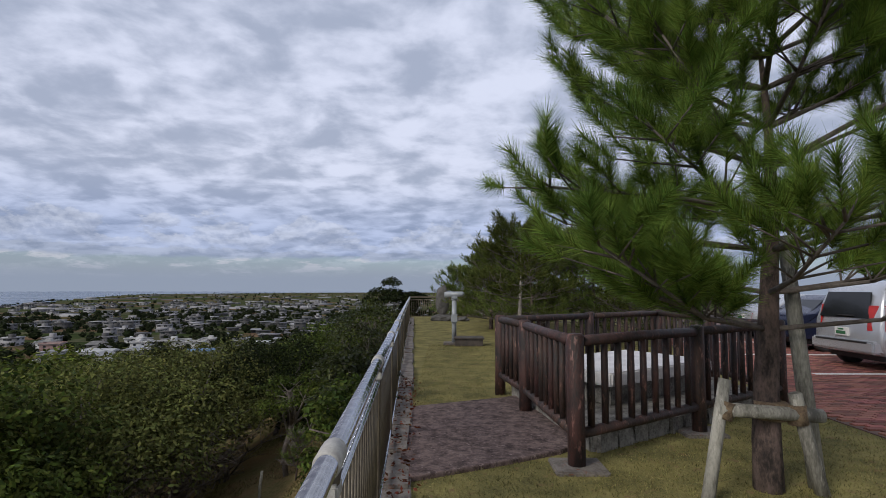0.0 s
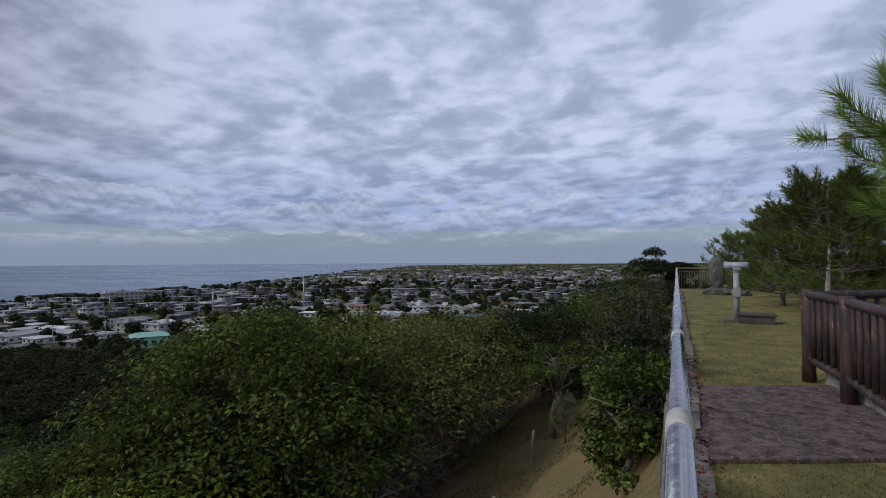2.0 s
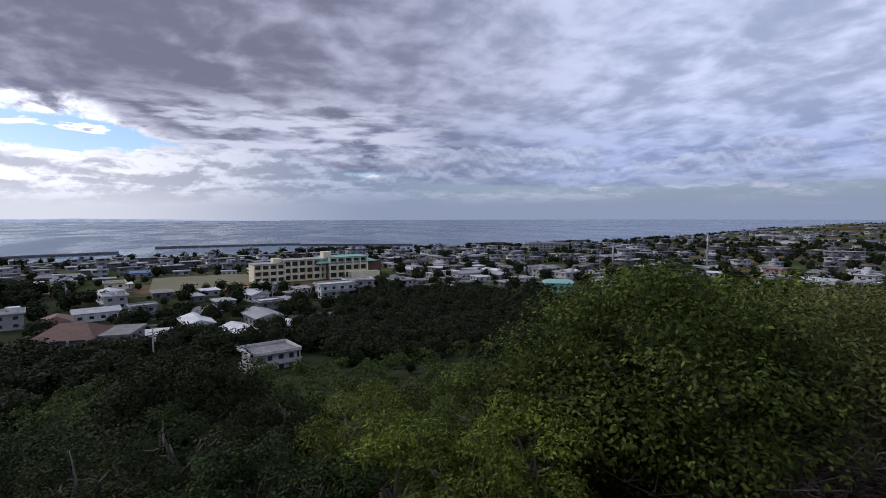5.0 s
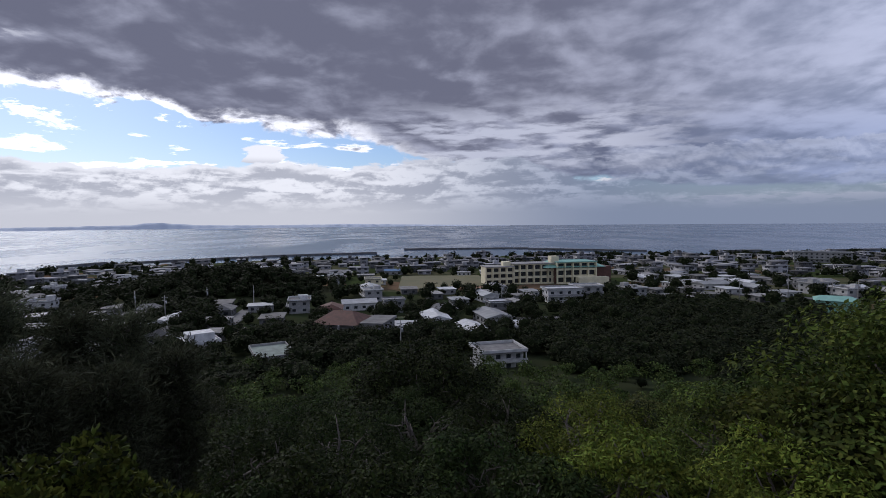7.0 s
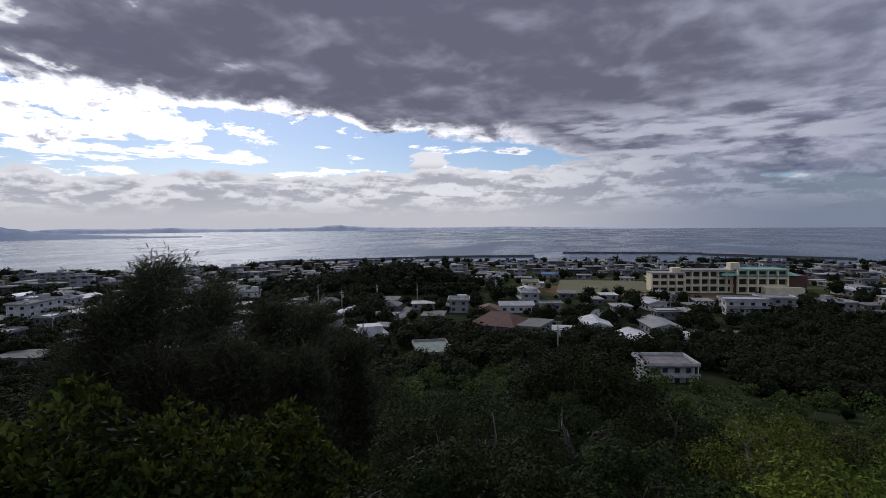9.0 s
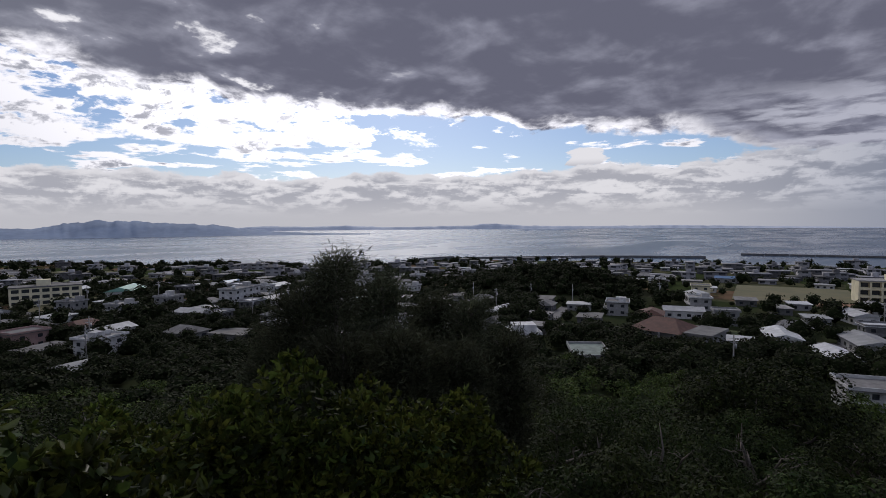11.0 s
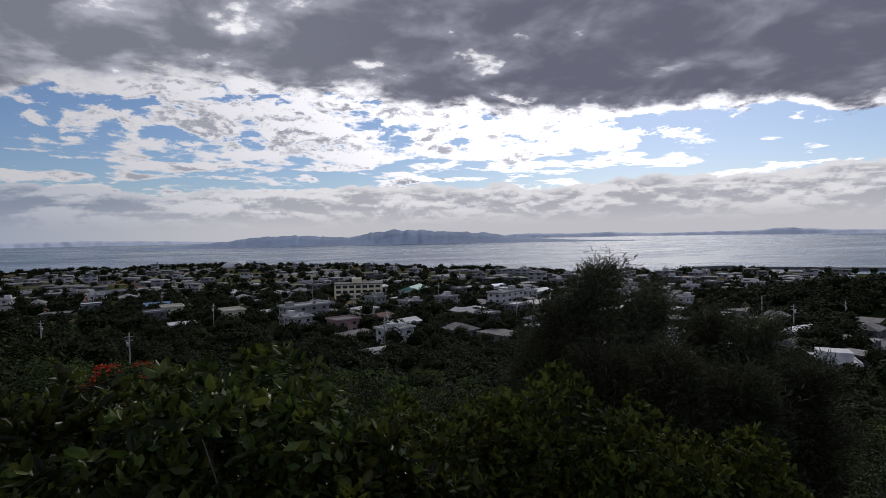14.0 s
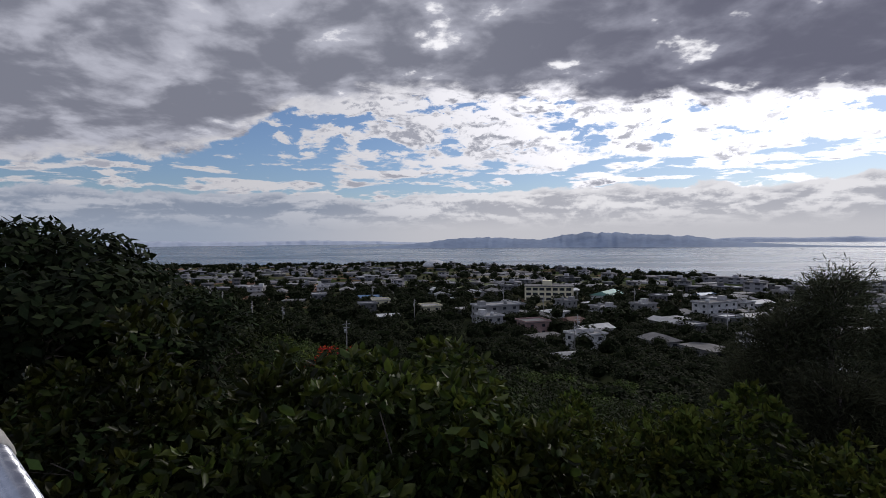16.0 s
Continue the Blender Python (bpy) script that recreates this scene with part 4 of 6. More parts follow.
def glossy_bush(az, dist, top, radius, seed, n, leaf=0.085, mat="glossy"):
    """Bush of upright leaf whorls."""
    rng, rnd = np.random.default_rng(seed), random.Random(seed)
    x, y, z = place(az, dist)
    t = thing("glossy_shrub", pose(x, y, z), "dense shrub with glossy upright oval leaves", "shrub")
    h = top - z
    thick = min(h * 0.55, 1.5)
    centres, sizes = lobes_in(rng, (0, 0, h - thick), (radius, radius, thick), 46, radius * 0.30)
    part("trunk", limbs(rnd, (0, 0, -0.3), centres[:14], 0.05, (0, 0, h - thick * 1.5)), "greybark", t)
    # whorls on the clumps
    pick = rng.choice(len(centres), n // 7)
    v = unit(rng.normal(size=(len(pick), 3)) + np.array([0, 0, 0.7]))
    heart = centres[pick] + v * (sizes[pick] * rng.uniform(0.6, 1.1, len(pick)))[:, None]
    axis = unit(v + np.array([0, 0, 0.8]) + rng.normal(size=v.shape) * 0.25)
    pos = np.repeat(heart, 7, axis=0) + rng.normal(size=(len(heart) * 7, 3)) * 0.012
    way = np.repeat(axis, 7, axis=0) * 0.75 + unit(rng.normal(size=pos.shape)) * 0.85
    verts, faces = leaf_faces(pos, way, leaf, 0.46, rng, True)
    sheet_mesh("crown", verts, faces, mat, t)
    # leaves deep in the bush get a darker green, painting the shade there
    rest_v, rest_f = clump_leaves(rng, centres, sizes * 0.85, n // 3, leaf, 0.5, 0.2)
    sheet_mesh("inner_leaves", rest_v, rest_f, "leaf_d", t, "inner leaves, coloured darker for the shade within")


for k, (az, dist, top, rad) in enumerate(((196, 3.7, 0.55, 0.95), (186, 3.3, 0.72, 0.95), (177, 3.5, 0.70, 0.9), (167, 3.5, 0.35, 0.8), (205, 4.6, 0.75, 1.0), (190, 5.0, 0.30, 1.1), (173, 5.0, 0.15, 1.0))):
    glossy_bush(az, dist, top, rad, 200 + k, 7000, 0.10)
for k, (az, dist, top, rad) in enumerate(((156, 4.6, 0.0, 1.0), (146, 4.8, 0.02, 1.0), (136, 4.9, -0.15, 1.05), (127, 5.2, -0.5, 1.0), (151, 6.3, -0.6, 1.2), (162, 5.6, -0.2, 1.0))):
    glossy_bush(az, dist, top, rad, 230 + k, 8000, 0.082, "leaf_a")
for k, (az, dist, top, rad) in enumerate(((133, 2.6, -0.02, 0.35), (170, 2.7, 0.28, 0.35), (40, 3.2, -0.12, 0.25), (34, 3.6, -0.2, 0.22))):
    glossy_bush(az, dist, top, rad, 250 + k, 900, 0.08, "leaf_c")

# fresh yellow-green scrub on the upper slope, leaves painted darker where backlit (az > 82)
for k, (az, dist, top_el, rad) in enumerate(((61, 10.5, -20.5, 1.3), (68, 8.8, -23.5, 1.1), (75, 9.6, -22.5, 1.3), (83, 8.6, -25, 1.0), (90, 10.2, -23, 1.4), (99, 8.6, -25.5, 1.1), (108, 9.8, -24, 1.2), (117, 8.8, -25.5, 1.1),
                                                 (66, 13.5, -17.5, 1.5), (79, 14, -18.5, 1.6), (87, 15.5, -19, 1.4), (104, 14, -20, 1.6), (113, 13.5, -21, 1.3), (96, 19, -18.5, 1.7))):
    tree_at(az, dist, top_el, rad, rad * 0.9, 60 + k, 11000, 0.105, "leaf_c" if k in (0, 1, 2, 9) else "leaf_d" if az > 82 else "leaf_a", "greybark", "fresh green leafy shrub on the slope, painted darker where backlit", name="shrub", clumps=20, low=0.7, width=0.42)


# slope woods: a few trees repeated
def slope_woods():
    kinds = [broad_tree(300 + k, 6.0 + k * 0.35, 2.7 + 0.15 * k, 2.3, 7000, 0.25, mat, "greybark", lab, clumps=34, low=0.7)
             for k, (mat, lab) in enumerate((("leaf_a", "mid-green tree in the hillside wood"), ("leaf_b", "olive-green tree in the hillside wood"),
                                             ("leaf_d", "dark green tree in the hillside wood"), ("leaf_c", "yellow-green tree in the hillside wood"), ("leaf_d", "dense dark tree in the hillside wood")))]
    rnd = random.Random(77)
    spots = []
    for _ in range(6000):
        az, dist = rnd.uniform(28, 226), math.sqrt(rnd.uniform(13 ** 2, 128 ** 2))
        x, y = -dist * math.sin(radians(az)), dist * math.cos(radians(az))
        if outside(x, y) < 7 or (az < 40 and dist < 30) or (az < 58 and dist < 18):
            continue
        gap = 3.3 + dist * 0.028
        if dist > 100 and rnd.random() < 0.5:
            continue
        if -151 < x < -122 and -8 < y < 19:
            continue
        if all((x - a) ** 2 + (y - b) ** 2 > gap * gap for a, b in spots):
            spots.append((x, y))
    spots.sort(key=lambda p: math.hypot(*p))
    stuff_v, stuff_f, count = [], [], 0
    rng = np.random.default_rng(78)
    for i, (x, y) in enumerate(spots):
        az, dist = math.degrees(math.atan2(-x, y)) % 360, math.hypot(x, y)
        # towards the sun mostly darker kinds, so the backlit shade is in the colour
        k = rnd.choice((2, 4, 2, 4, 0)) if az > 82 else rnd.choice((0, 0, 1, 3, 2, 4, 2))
        s = rnd.uniform(0.55, 1.2) * (0.7 if dist < 32 else 1.0)
        if i < 225:
            ob = copy_thing(kinds[k], pose(x, y, h_at(x, y) - 0.3, 0, 0, rnd.uniform(0, 360)))
            ob.scale = (s * rnd.uniform(0.9, 1.2), s * rnd.uniform(0.9, 1.2), s)
            ob["group"] = "hillside woods"
        else:
            centres, sizes = lobes_in(rng, (x, y, h_at(x, y) + 3.2 * s), (2.8 * s, 2.8 * s, 2.2 * s), 16, 1.0 * s)
            v, f = clump_leaves(rng, centres, sizes, 900, 0.42, 0.7)
            stuff_v.append(v)
            stuff_f.append(f + count)
            count += len(v)
    tagged(sheet_mesh("hillside_wood", np.concatenate(stuff_v), np.concatenate(stuff_f), "woods_near"), "dense evergreen wood on the lower hillside", "wood", kind="stuff")
    for k in kinds:
        for o in (*k.children_recursive, k):
            bpy.data.objects.remove(o)


slope_woods()


def flame_shrub(az, dist, top_el, seed):
    """A shrub with red-orange blossom on its outer clumps."""
    rng = np.random.default_rng(seed)
    t = tree_at(az, dist, top_el, 1.6, 1.4, seed, 5000, 0.20, "leaf_d", "greybark", "flowering shrub with orange-red blossom on the slope", name="shrub", clumps=16, low=0.5)
    h = 1.6 + dist * math.tan(radians(top_el)) - place(az, dist)[2]
    centres, sizes = lobes_in(rng, (0, 0, h - 1.3), (1.6, 1.6, 1.4), 9, 0.45)
    v, f = clump_leaves(rng, centres, sizes, 500, 0.16, 0.7)
    sheet_mesh("blossom", v, f, "blossom", t, "orange-red blossom")


for k, (az, dist, el) in enumerate(((186.6, 36, -11.6), (185.0, 33, -12.6), (188.0, 38, -12.0))):
    flame_shrub(az, dist, el, 330 + k)


# feathery dark casuarinas
def casuarina(az, dist, top_el, radius, seed, n=26000):
    rng, rnd = np.random.default_rng(seed), random.Random(seed)
    x, y, z = place(az, dist)
    h = 1.6 + dist * math.tan(radians(top_el)) - z
    t = thing("casuarina", pose(x, y, z), "tall dark feathery evergreen tree on the slope", "tree")
    bm = bmesh.new()
    tube(bm, [(0, 0, -0.4), (0.1, 0, h * 0.5), (0, 0.1, h * 0.97)], [0.22, 0.14, 0.02], 8, 0.05, rnd)
    tips = []
    for k in range(70):
        zz = h * (0.18 + 0.8 * (k / 70) ** 0.9)
        reach = radius * (1.08 - zz / h) ** 0.6 * rnd.uniform(0.45, 1.15)
        a = rnd.uniform(0, 6.283)
        e = Vector((math.cos(a) * reach, math.sin(a) * reach, zz + reach * rnd.uniform(0.3, 0.75)))
        s = Vector((0, 0, zz - 0.2))
        tube(bm, [s, (s + e) / 2 + Vector((0, 0, -0.1)), e], [0.05, 0.03, 0.01], 4, 0.0, rnd)
        for q in np.linspace(0.35, 1.0, 5):
            tips.append(tuple(s + (e - s) * float(q)))
    part("trunk", bm, "greybark", t)
    tips = np.array(tips)
    pick = rng.choice(len(tips), n)
    pos = tips[pick] + rng.normal(size=(n, 3)) * np.array([0.42, 0.42, 0.34])
    way = rng.normal(size=(n, 3)) * 0.5 + np.array([0, 0, 0.35]) + unit(pos * np.array([1, 1, 0])) * 0.5
    v, f = leaf_faces(pos, way, 0.34, 0.11, rng)
    sheet_mesh("crown", v, f, "dark", t)


for k, (az, dist, el, rad) in enumerate(((139.0, 26, -3.4, 2.6), (142.5, 25, -7.0, 2.4), (134.0, 27, -5.8, 2.5), (129.0, 28, -8.0, 2.6), (124.5, 27, -8.6, 2.4), (132, 21, -12.5, 2.3), (138.5, 21, -13, 2.2), (126, 22, -14, 2.2), (145.5, 29, -11.0, 2.4), (120.5, 25, -12.5, 2.2))):
    casuarina(az, dist, el, rad, 400 + k)


# pines on the terrace
def pine(seed, h, reach, shoots, needles, nlen, nwid, label, bark="bark", where=None, crown_from=0.25, trunk_r=0.12, mat="needles", lean=(0, 0)):
    """A young pine: trunk, upswept branches and bottle-brush shoots of needles."""
    rng, rnd = np.random.default_rng(seed), random.Random(seed)
    t = thing("pine_tree", where or pose(0, 0, 0), label, "tree")
    bm = bmesh.new()

    def axis(z):
        return Vector((lean[0] * z + 0.05 * math.sin(z * 1.7), lean[1] * z + 0.04 * math.cos(z * 1.3), z))
    zs = np.linspace(-0.1, h, 12)
    tube(bm, [axis(z) for z in zs], [trunk_r * max(0.07, 1.05 - 1.35 * max(z, 0) / h) for z in zs], 12, 0.06, rnd)
    part("trunk", bm, bark, t)
    ends = []
    level = crown_from * h
    turn = 0.0
    while level < h * 0.98:
        for k in range(rnd.choice((4, 5, 5))):
            turn += 2.4 + rnd.uniform(-.4, .4)
            f = (level - crown_from * h) / (h * (1 - crown_from))
            length = reach * (1.05 - 0.80 * f) * rnd.uniform(0.65, 1.12) * (0.9 if f < 0.1 else 1.0)
            out = Vector((math.cos(turn), math.sin(turn), 0))
            p0 = axis(level)
            bm = bmesh.new()
            p1 = p0 + out * length * 0.45 + Vector((0, 0, length * (0.06 if f < 0.3 else 0.20)))
            p2 = p0 + out * length + Vector((0, 0, length * (rnd.uniform(0.05, 0.32) if f < 0.3 else rnd.uniform(0.42, 0.75))))
            tube(bm, [p0, p1, p2], [0.026 * trunk_r / 0.12, 0.018 * trunk_r / 0.12, 0.008], 6, 0.0, rnd)
            for q in (0.48, 0.72, 0.92):
                b = (p0.lerp(p1, q * 2) if q < 0.5 else p1.lerp(p2, q * 2 - 1))
                for sgn in (-1, 1):
                    w = Vector((-out.y, out.x, 0)) * sgn * rnd.uniform(0.7, 1.1) + out * 0.7 + Vector((0, 0, rnd.uniform(0.1, 0.6)))
                    e = b + w.normalized() * length * rnd.uniform(0.2, 0.36)
                    tube(bm, [b, e], [0.010, 0.005], 4, 0.0, rnd)
                    for k2 in (0.55, 1.0):
                        d = (w.normalized() + Vector((rnd.uniform(-.5, .5), rnd.uniform(-.5, .5), rnd.uniform(0.2, 0.9)))).normalized()
                        ends.append((b.lerp(e, k2) + d * 0.1, d))
            for q in np.linspace(0.5, 1.0, 5):
                b = (p0.lerp(p1, q * 2) if q < 0.5 else p1.lerp(p2, q * 2 - 1))
                for _ in range(2):
                    d = (out * 0.8 + Vector((rnd.uniform(-1, 1), rnd.uniform(-1, 1), rnd.uniform(0.25, 1.3)))).normalized()
                    e = b + d * rnd.uniform(0.12, 0.42) * (0.6 + 0.4 * reach / 2)
                    tube(bm, [b, e], [0.010, 0.006], 4, 0.0, rnd)
                    ends.append((e, (d + Vector((0, 0, 0.5))).normalized()))
            part("branch", bm, "greybark", t)
        level += rnd.uniform(0.26, 0.42) * (h / 5.0) ** 0.5
    ends.append((axis(h), Vector((0, 0, 1))))
    rnd.shuffle(ends)
    ends = ends[:shoots]
    base = np.array([tuple(e - d * 0.12) for e, d in ends])
    way = np.array([tuple(d) for e, d in ends])
    i = np.repeat(np.arange(len(ends)), needles)
    along = rng.uniform(0, 1, len(i))
    length = 0.30 * (h / 5.0) ** 0.3
    pos = base[i] + way[i] * (along * length)[:, None]
    spread = unit(np.cross(way[i], rng.normal(size=(len(i), 3))))
    nd = unit(way[i] * rng.uniform(0.6, 1.1, len(i))[:, None] + spread * (1.0 - 0.45 * along)[:, None])
    tip = pos + nd * (nlen * rng.uniform(0.75, 1.15, len(i)))[:, None] + np.array([0, 0, 0.01])
    s = unit(np.cross(nd, rng.normal(size=(len(i), 3)))) * nwid
    v = np.stack([pos - s, pos + s, tip], 1).reshape(-1, 3)
    sheet_mesh("crown", v, np.arange(len(v)).reshape(-1, 3), mat, t)
    return t


pine(21, 5.3, 2.1, 1500, 340, 0.18, 0.0019, "young pine with long green needles, tied to wooden stakes", where=pose(2.65, 4.32, 0, 0, 0, 75), crown_from=0.24, trunk_r=0.112, lean=(-0.02, 0.0))
pine(22, 3.15, 1.25, 420, 50, 0.16, 0.006, "small pine with a pale bare trunk on the lawn", bark="palebark", where=pose(1.95, 13.4, 0, 0, 0, 70), crown_from=0.42, trunk_r=0.075, mat="needles_far")
far_pine = pine(23, 3.8, 2.0, 900, 40, 0.17, 0.007, "bushy young pine at the edge of the lawn", crown_from=0.12, trunk_r=0.09, mat="needles_far")
for x, y, s, r in ((2.9, 17.4, 1.0, 30), (1.9, 20.5, 0.92, 95), (3.9, 20.4, 1.12, 150), (5.4, 18.8, 1.1, 210), (2.2, 24.3, 0.95, 260), (4.0, 27.4, 1.15, 310), (6.3, 23.5, 1.2, 20), (7.6, 19.5, 1.0, 120),
                   (0.9, 30.5, 0.95, 170), (2.6, 31.5, 1.15, 65), (5.2, 14.6, 0.8, 240)):
    s *= 0.9
    ob = copy_thing(far_pine, pose(x, y, 0 if y < 29 else -0.6, 0, 0, r))
    ob.scale = (s, s, s)
    ob["group"] = "pines along the lawn"
for o in (*far_pine.children_recursive, far_pine):
    bpy.data.objects.remove(o)
x, y, z = -4.1, 15.1, h_at(-4.1, 15.1)
pine(24, 1.35, 0.42, 60, 60, 0.12, 0.003, "knee-high pine sapling on the grassy slope", where=pose(x, y, z), crown_from=0.3, trunk_r=0.03, mat="needles_far")
x, y, z = place(16.0, 17.5)
broad_tree(31, 3.1, 1.0, 0.8, 3500, 0.08, "leaf_a", "greybark", "slender small-leaved tree on the grassy slope", where=pose(x, y, z), clumps=16)


def slope_stake(x, y, top):
    t = part("wooden_stake", a_tube([(0, 0, -0.3), (0.02, 0.0, (top - h_at(x, y)) * 0.6), (0.06, 0.01, top - h_at(x, y))], [0.045, 0.042, 0.038], 8, 0.06), "stake")
    t.location = (x, y, h_at(x, y))
    tagged(t, "weathered round wooden stake in the grassy slope", "stake", "slope stakes")


slope_stake(-4.9, 14.5, -3.34)
slope_stake(-4.3, 9.9, -3.25)


# grass: short blades on the lawn, and rougher tufts on the slope
def grass():
    rng = np.random.default_rng(9)
    n = 90000
    x, y = rng.uniform(-0.4, 4.9, n), 3.0 + 12 * rng.uniform(0, 1, n) ** 1.6
    keep = (outside(x, y) < -0.24) & ~((x > -0.45) & (x < 1.5) & (y > 4.42 + (x + 0.36) * 0.5) & (y < 7.1 + (x + 0.4) * 0.42)) & ~((x > 1.35) & (y > 5.1 + (x - 1.3) * 0.7) & (y < 10))
    x, y = x[keep], y[keep]
    keep = x < np.interp(y, [-8, 6.8, 12.0, 22.5], [4.55, 4.73, 5.55, 8.5])
    x, y = x[keep], y[keep]
    pos = np.stack([x, y, np.zeros_like(x)], -1)
    way = rng.normal(size=(len(x), 3)) * 0.6 + np.array([0, 0, 0.8])
    way[:, 2] = np.abs(way[:, 2])
    v, f = leaf_faces(pos, way, 0.032, 0.16, rng)
    tagged(sheet_mesh("lawn_grass", v, f, "grassblade"), "short yellowish grass blades over the lawn", "grass", kind="stuff")
    n = 90000
    az, dist = rng.uniform(2, 46, n), rng.uniform(4, 24, n)
    x, y = -dist * np.sin(np.radians(az)), dist * np.cos(np.radians(az))
    keep = (outside(x, y) > 0.7) & (outside(x, y) < 8.5) & (np.sin(x * 2.1 + y) + np.sin(y * 1.3 - x * 0.7) > -0.2)
    x, y = x[keep], y[keep]
    pos = np.stack([x, y, height(x, y)], -1)
    way = rng.normal(size=(len(x), 3)) * 0.6 + np.array([0, 0, 0.8])
    v, f = leaf_faces(pos, way, 0.085, 0.16, rng)
    tagged(sheet_mesh("slope_grass", v, f, "grassblade"), "thin dry grass tufts on the bare slope", "grass", kind="stuff")


grass()


# ---- the plain: town, fields, shore ----
def spot(az, dist):
    return -dist * math.sin(radians(az)), dist * math.cos(radians(az))


def pitched(w, d, z0, h, over, hip=0.0):
    """A gable or hip roof as a solid."""
    bm = bmesh.new()
    x, y = w / 2 + over, d / 2 + over
    lo = [bm.verts.new(p) for p in ((-x, -y, z0), (x, -y, z0), (x, y, z0), (-x, y, z0))]
    a, b = bm.verts.new((-x + hip, 0, z0 + h)), bm.verts.new((x - hip, 0, z0 + h))
    bm.faces.new(lo[::-1])
    bm.faces.new((lo[0], lo[1], b, a))
    bm.faces.new((lo[2], lo[3], a, b))
    bm.faces.new((lo[1], lo[2], b))
    bm.faces.new((lo[3], lo[0], a))
    return bm


def windows_on(t, w, d, storeys, sh, per, wide=1.5, tall=1.25):
    """Dark panes with pale frames, each a part, set on all four sides."""
    mesh = None
    for s in range(storeys):
        z = s * sh + 0.95
        for side, (length, off) in enumerate(((w, d / 2), (w, d / 2), (d, w / 2), (d, w / 2))):
            n = max(1, int(length / per))
            for k in range(n):
                u = -length / 2 + length * (k + 0.5) / n
                if mesh is None:
                    bm = a_box(-wide / 2, -0.05, 0, wide / 2, 0.04, tall)
                    mesh = part("window", bm, "pane", t)
                    o, mesh = mesh, mesh.data
                else:
                    o = new("window", mesh)
                    o.parent = t
                turn = (0, 180, 90, 270)[side]
                px, py = ((u, -off), (u, off), (off, u), (-off, u))[side]
                o.matrix_basis = pose(px, py, z, 0, 0, turn)


def flat_house(w, d, storeys, wall, roof, label, parapet=True, penthouse=False, per=4.0):
    t = thing("house", pose(0, 0, 0), label, "house", "houses in the town")
    h = storeys * 3.0
    part("wall", a_box(-w / 2, -d / 2, -1.0, w / 2, d / 2, h), wall, t)
    bm = a_box(-w / 2 - 0.7, -d / 2 - 0.7, h, w / 2 + 0.7, d / 2 + 0.7, h + 0.22)
    part("roof", bm, roof, t)
    if parapet:
        bm = bmesh.new()
        for x0, y0, x1, y1 in ((-w / 2 - .6, -d / 2 - .6, w / 2 + .6, -d / 2 - .4), (-w / 2 - .6, d / 2 + .4, w / 2 + .6, d / 2 + .6),
                               (-w / 2 - .6, -d / 2 - .4, -w / 2 - .4, d / 2 + .4), (w / 2 + .4, -d / 2 - .4, w / 2 + .6, d / 2 + .4)):
            box(bm, x0, y0, h + 0.22, x1, y1, h + 0.85)
        part("parapet", bm, wall, t)
    if storeys > 1:
        part("balcony", a_box(-w / 2, -d / 2 - 1.4, 2.85, w / 2, -d / 2, 3.0), wall, t)
        part("balcony_wall", a_box(-w / 2, -d / 2 - 1.4, 3.0, w / 2, -d / 2 - 1.25, 3.9), wall, t)
    if penthouse:
        part("stair_house", a_box(w / 2 - 4, d / 2 - 4, h + .22, w / 2 - .8, d / 2 - .8, h + 2.6), wall, t)
        part("water_tank", a_tube([(-w / 4, 0, h + .22), (-w / 4, 0, h + 1.9)], 0.9, 10), "roof_m", t)
    windows_on(t, w, d, storeys, 3.0, per)
    return t


def tiled_house(w, d, wall, roof, label, h=3.2, rise=2.2, hip=3.0):
    t = thing("house", pose(0, 0, 0), label, "house", "houses in the town")
    part("wall", a_box(-w / 2, -d / 2, -1.0, w / 2, d / 2, h), wall, t)
    part("roof", pitched(w, d, h, rise, 0.8, hip), roof, t)
    windows_on(t, w, d, 1, 3.0, 4.0, 1.8)
    return t


KINDS = [
    flat_house(11, 9, 2, "wall_w", "roof_c", "white two-storey concrete house with a flat roof", penthouse=True),
    flat_house(13, 9, 1, "wall_g", "roof_c", "grey single-storey concrete house with a flat roof", parapet=False),
    flat_house(10, 8, 2, "wall_g", "roof_m", "grey two-storey house with a pale flat roof"),
    flat_house(12, 10, 1, "wall_w", "roof_m", "white single-storey house with a pale roof slab", parapet=False),
    tiled_house(12, 9, "wall_g", "roof_r", "single-storey house with a red tiled hip roof"),
    tiled_house(18, 10, "wall_w", "roof_m", "long shed with a pale metal gable roof", h=3.6, rise=1.6, hip=0.0),
    flat_house(22, 9, 3, "wall_w", "roof_c", "white three-storey apartment block with balconies", penthouse=True, per=4.5),
    flat_house(11, 9, 2, "wall_p", "roof_c", "faded pink two-storey concrete house"),
    tiled_house(11, 9, "wall_g", "roof_c", "single-storey house with a weathered grey hip roof"),
    tiled_house(14, 8, "wall_w", "roof_b", "small building with a blue metal roof", h=3.4, rise=1.4, hip=0.0),
    flat_house(10, 9, 2, "wall_c", "roof_c", "cream two-storey concrete house with a flat roof"),
]
WEIGHTS = (11, 24, 9, 18, 2, 10, 1, 1, 11, 2, 1)


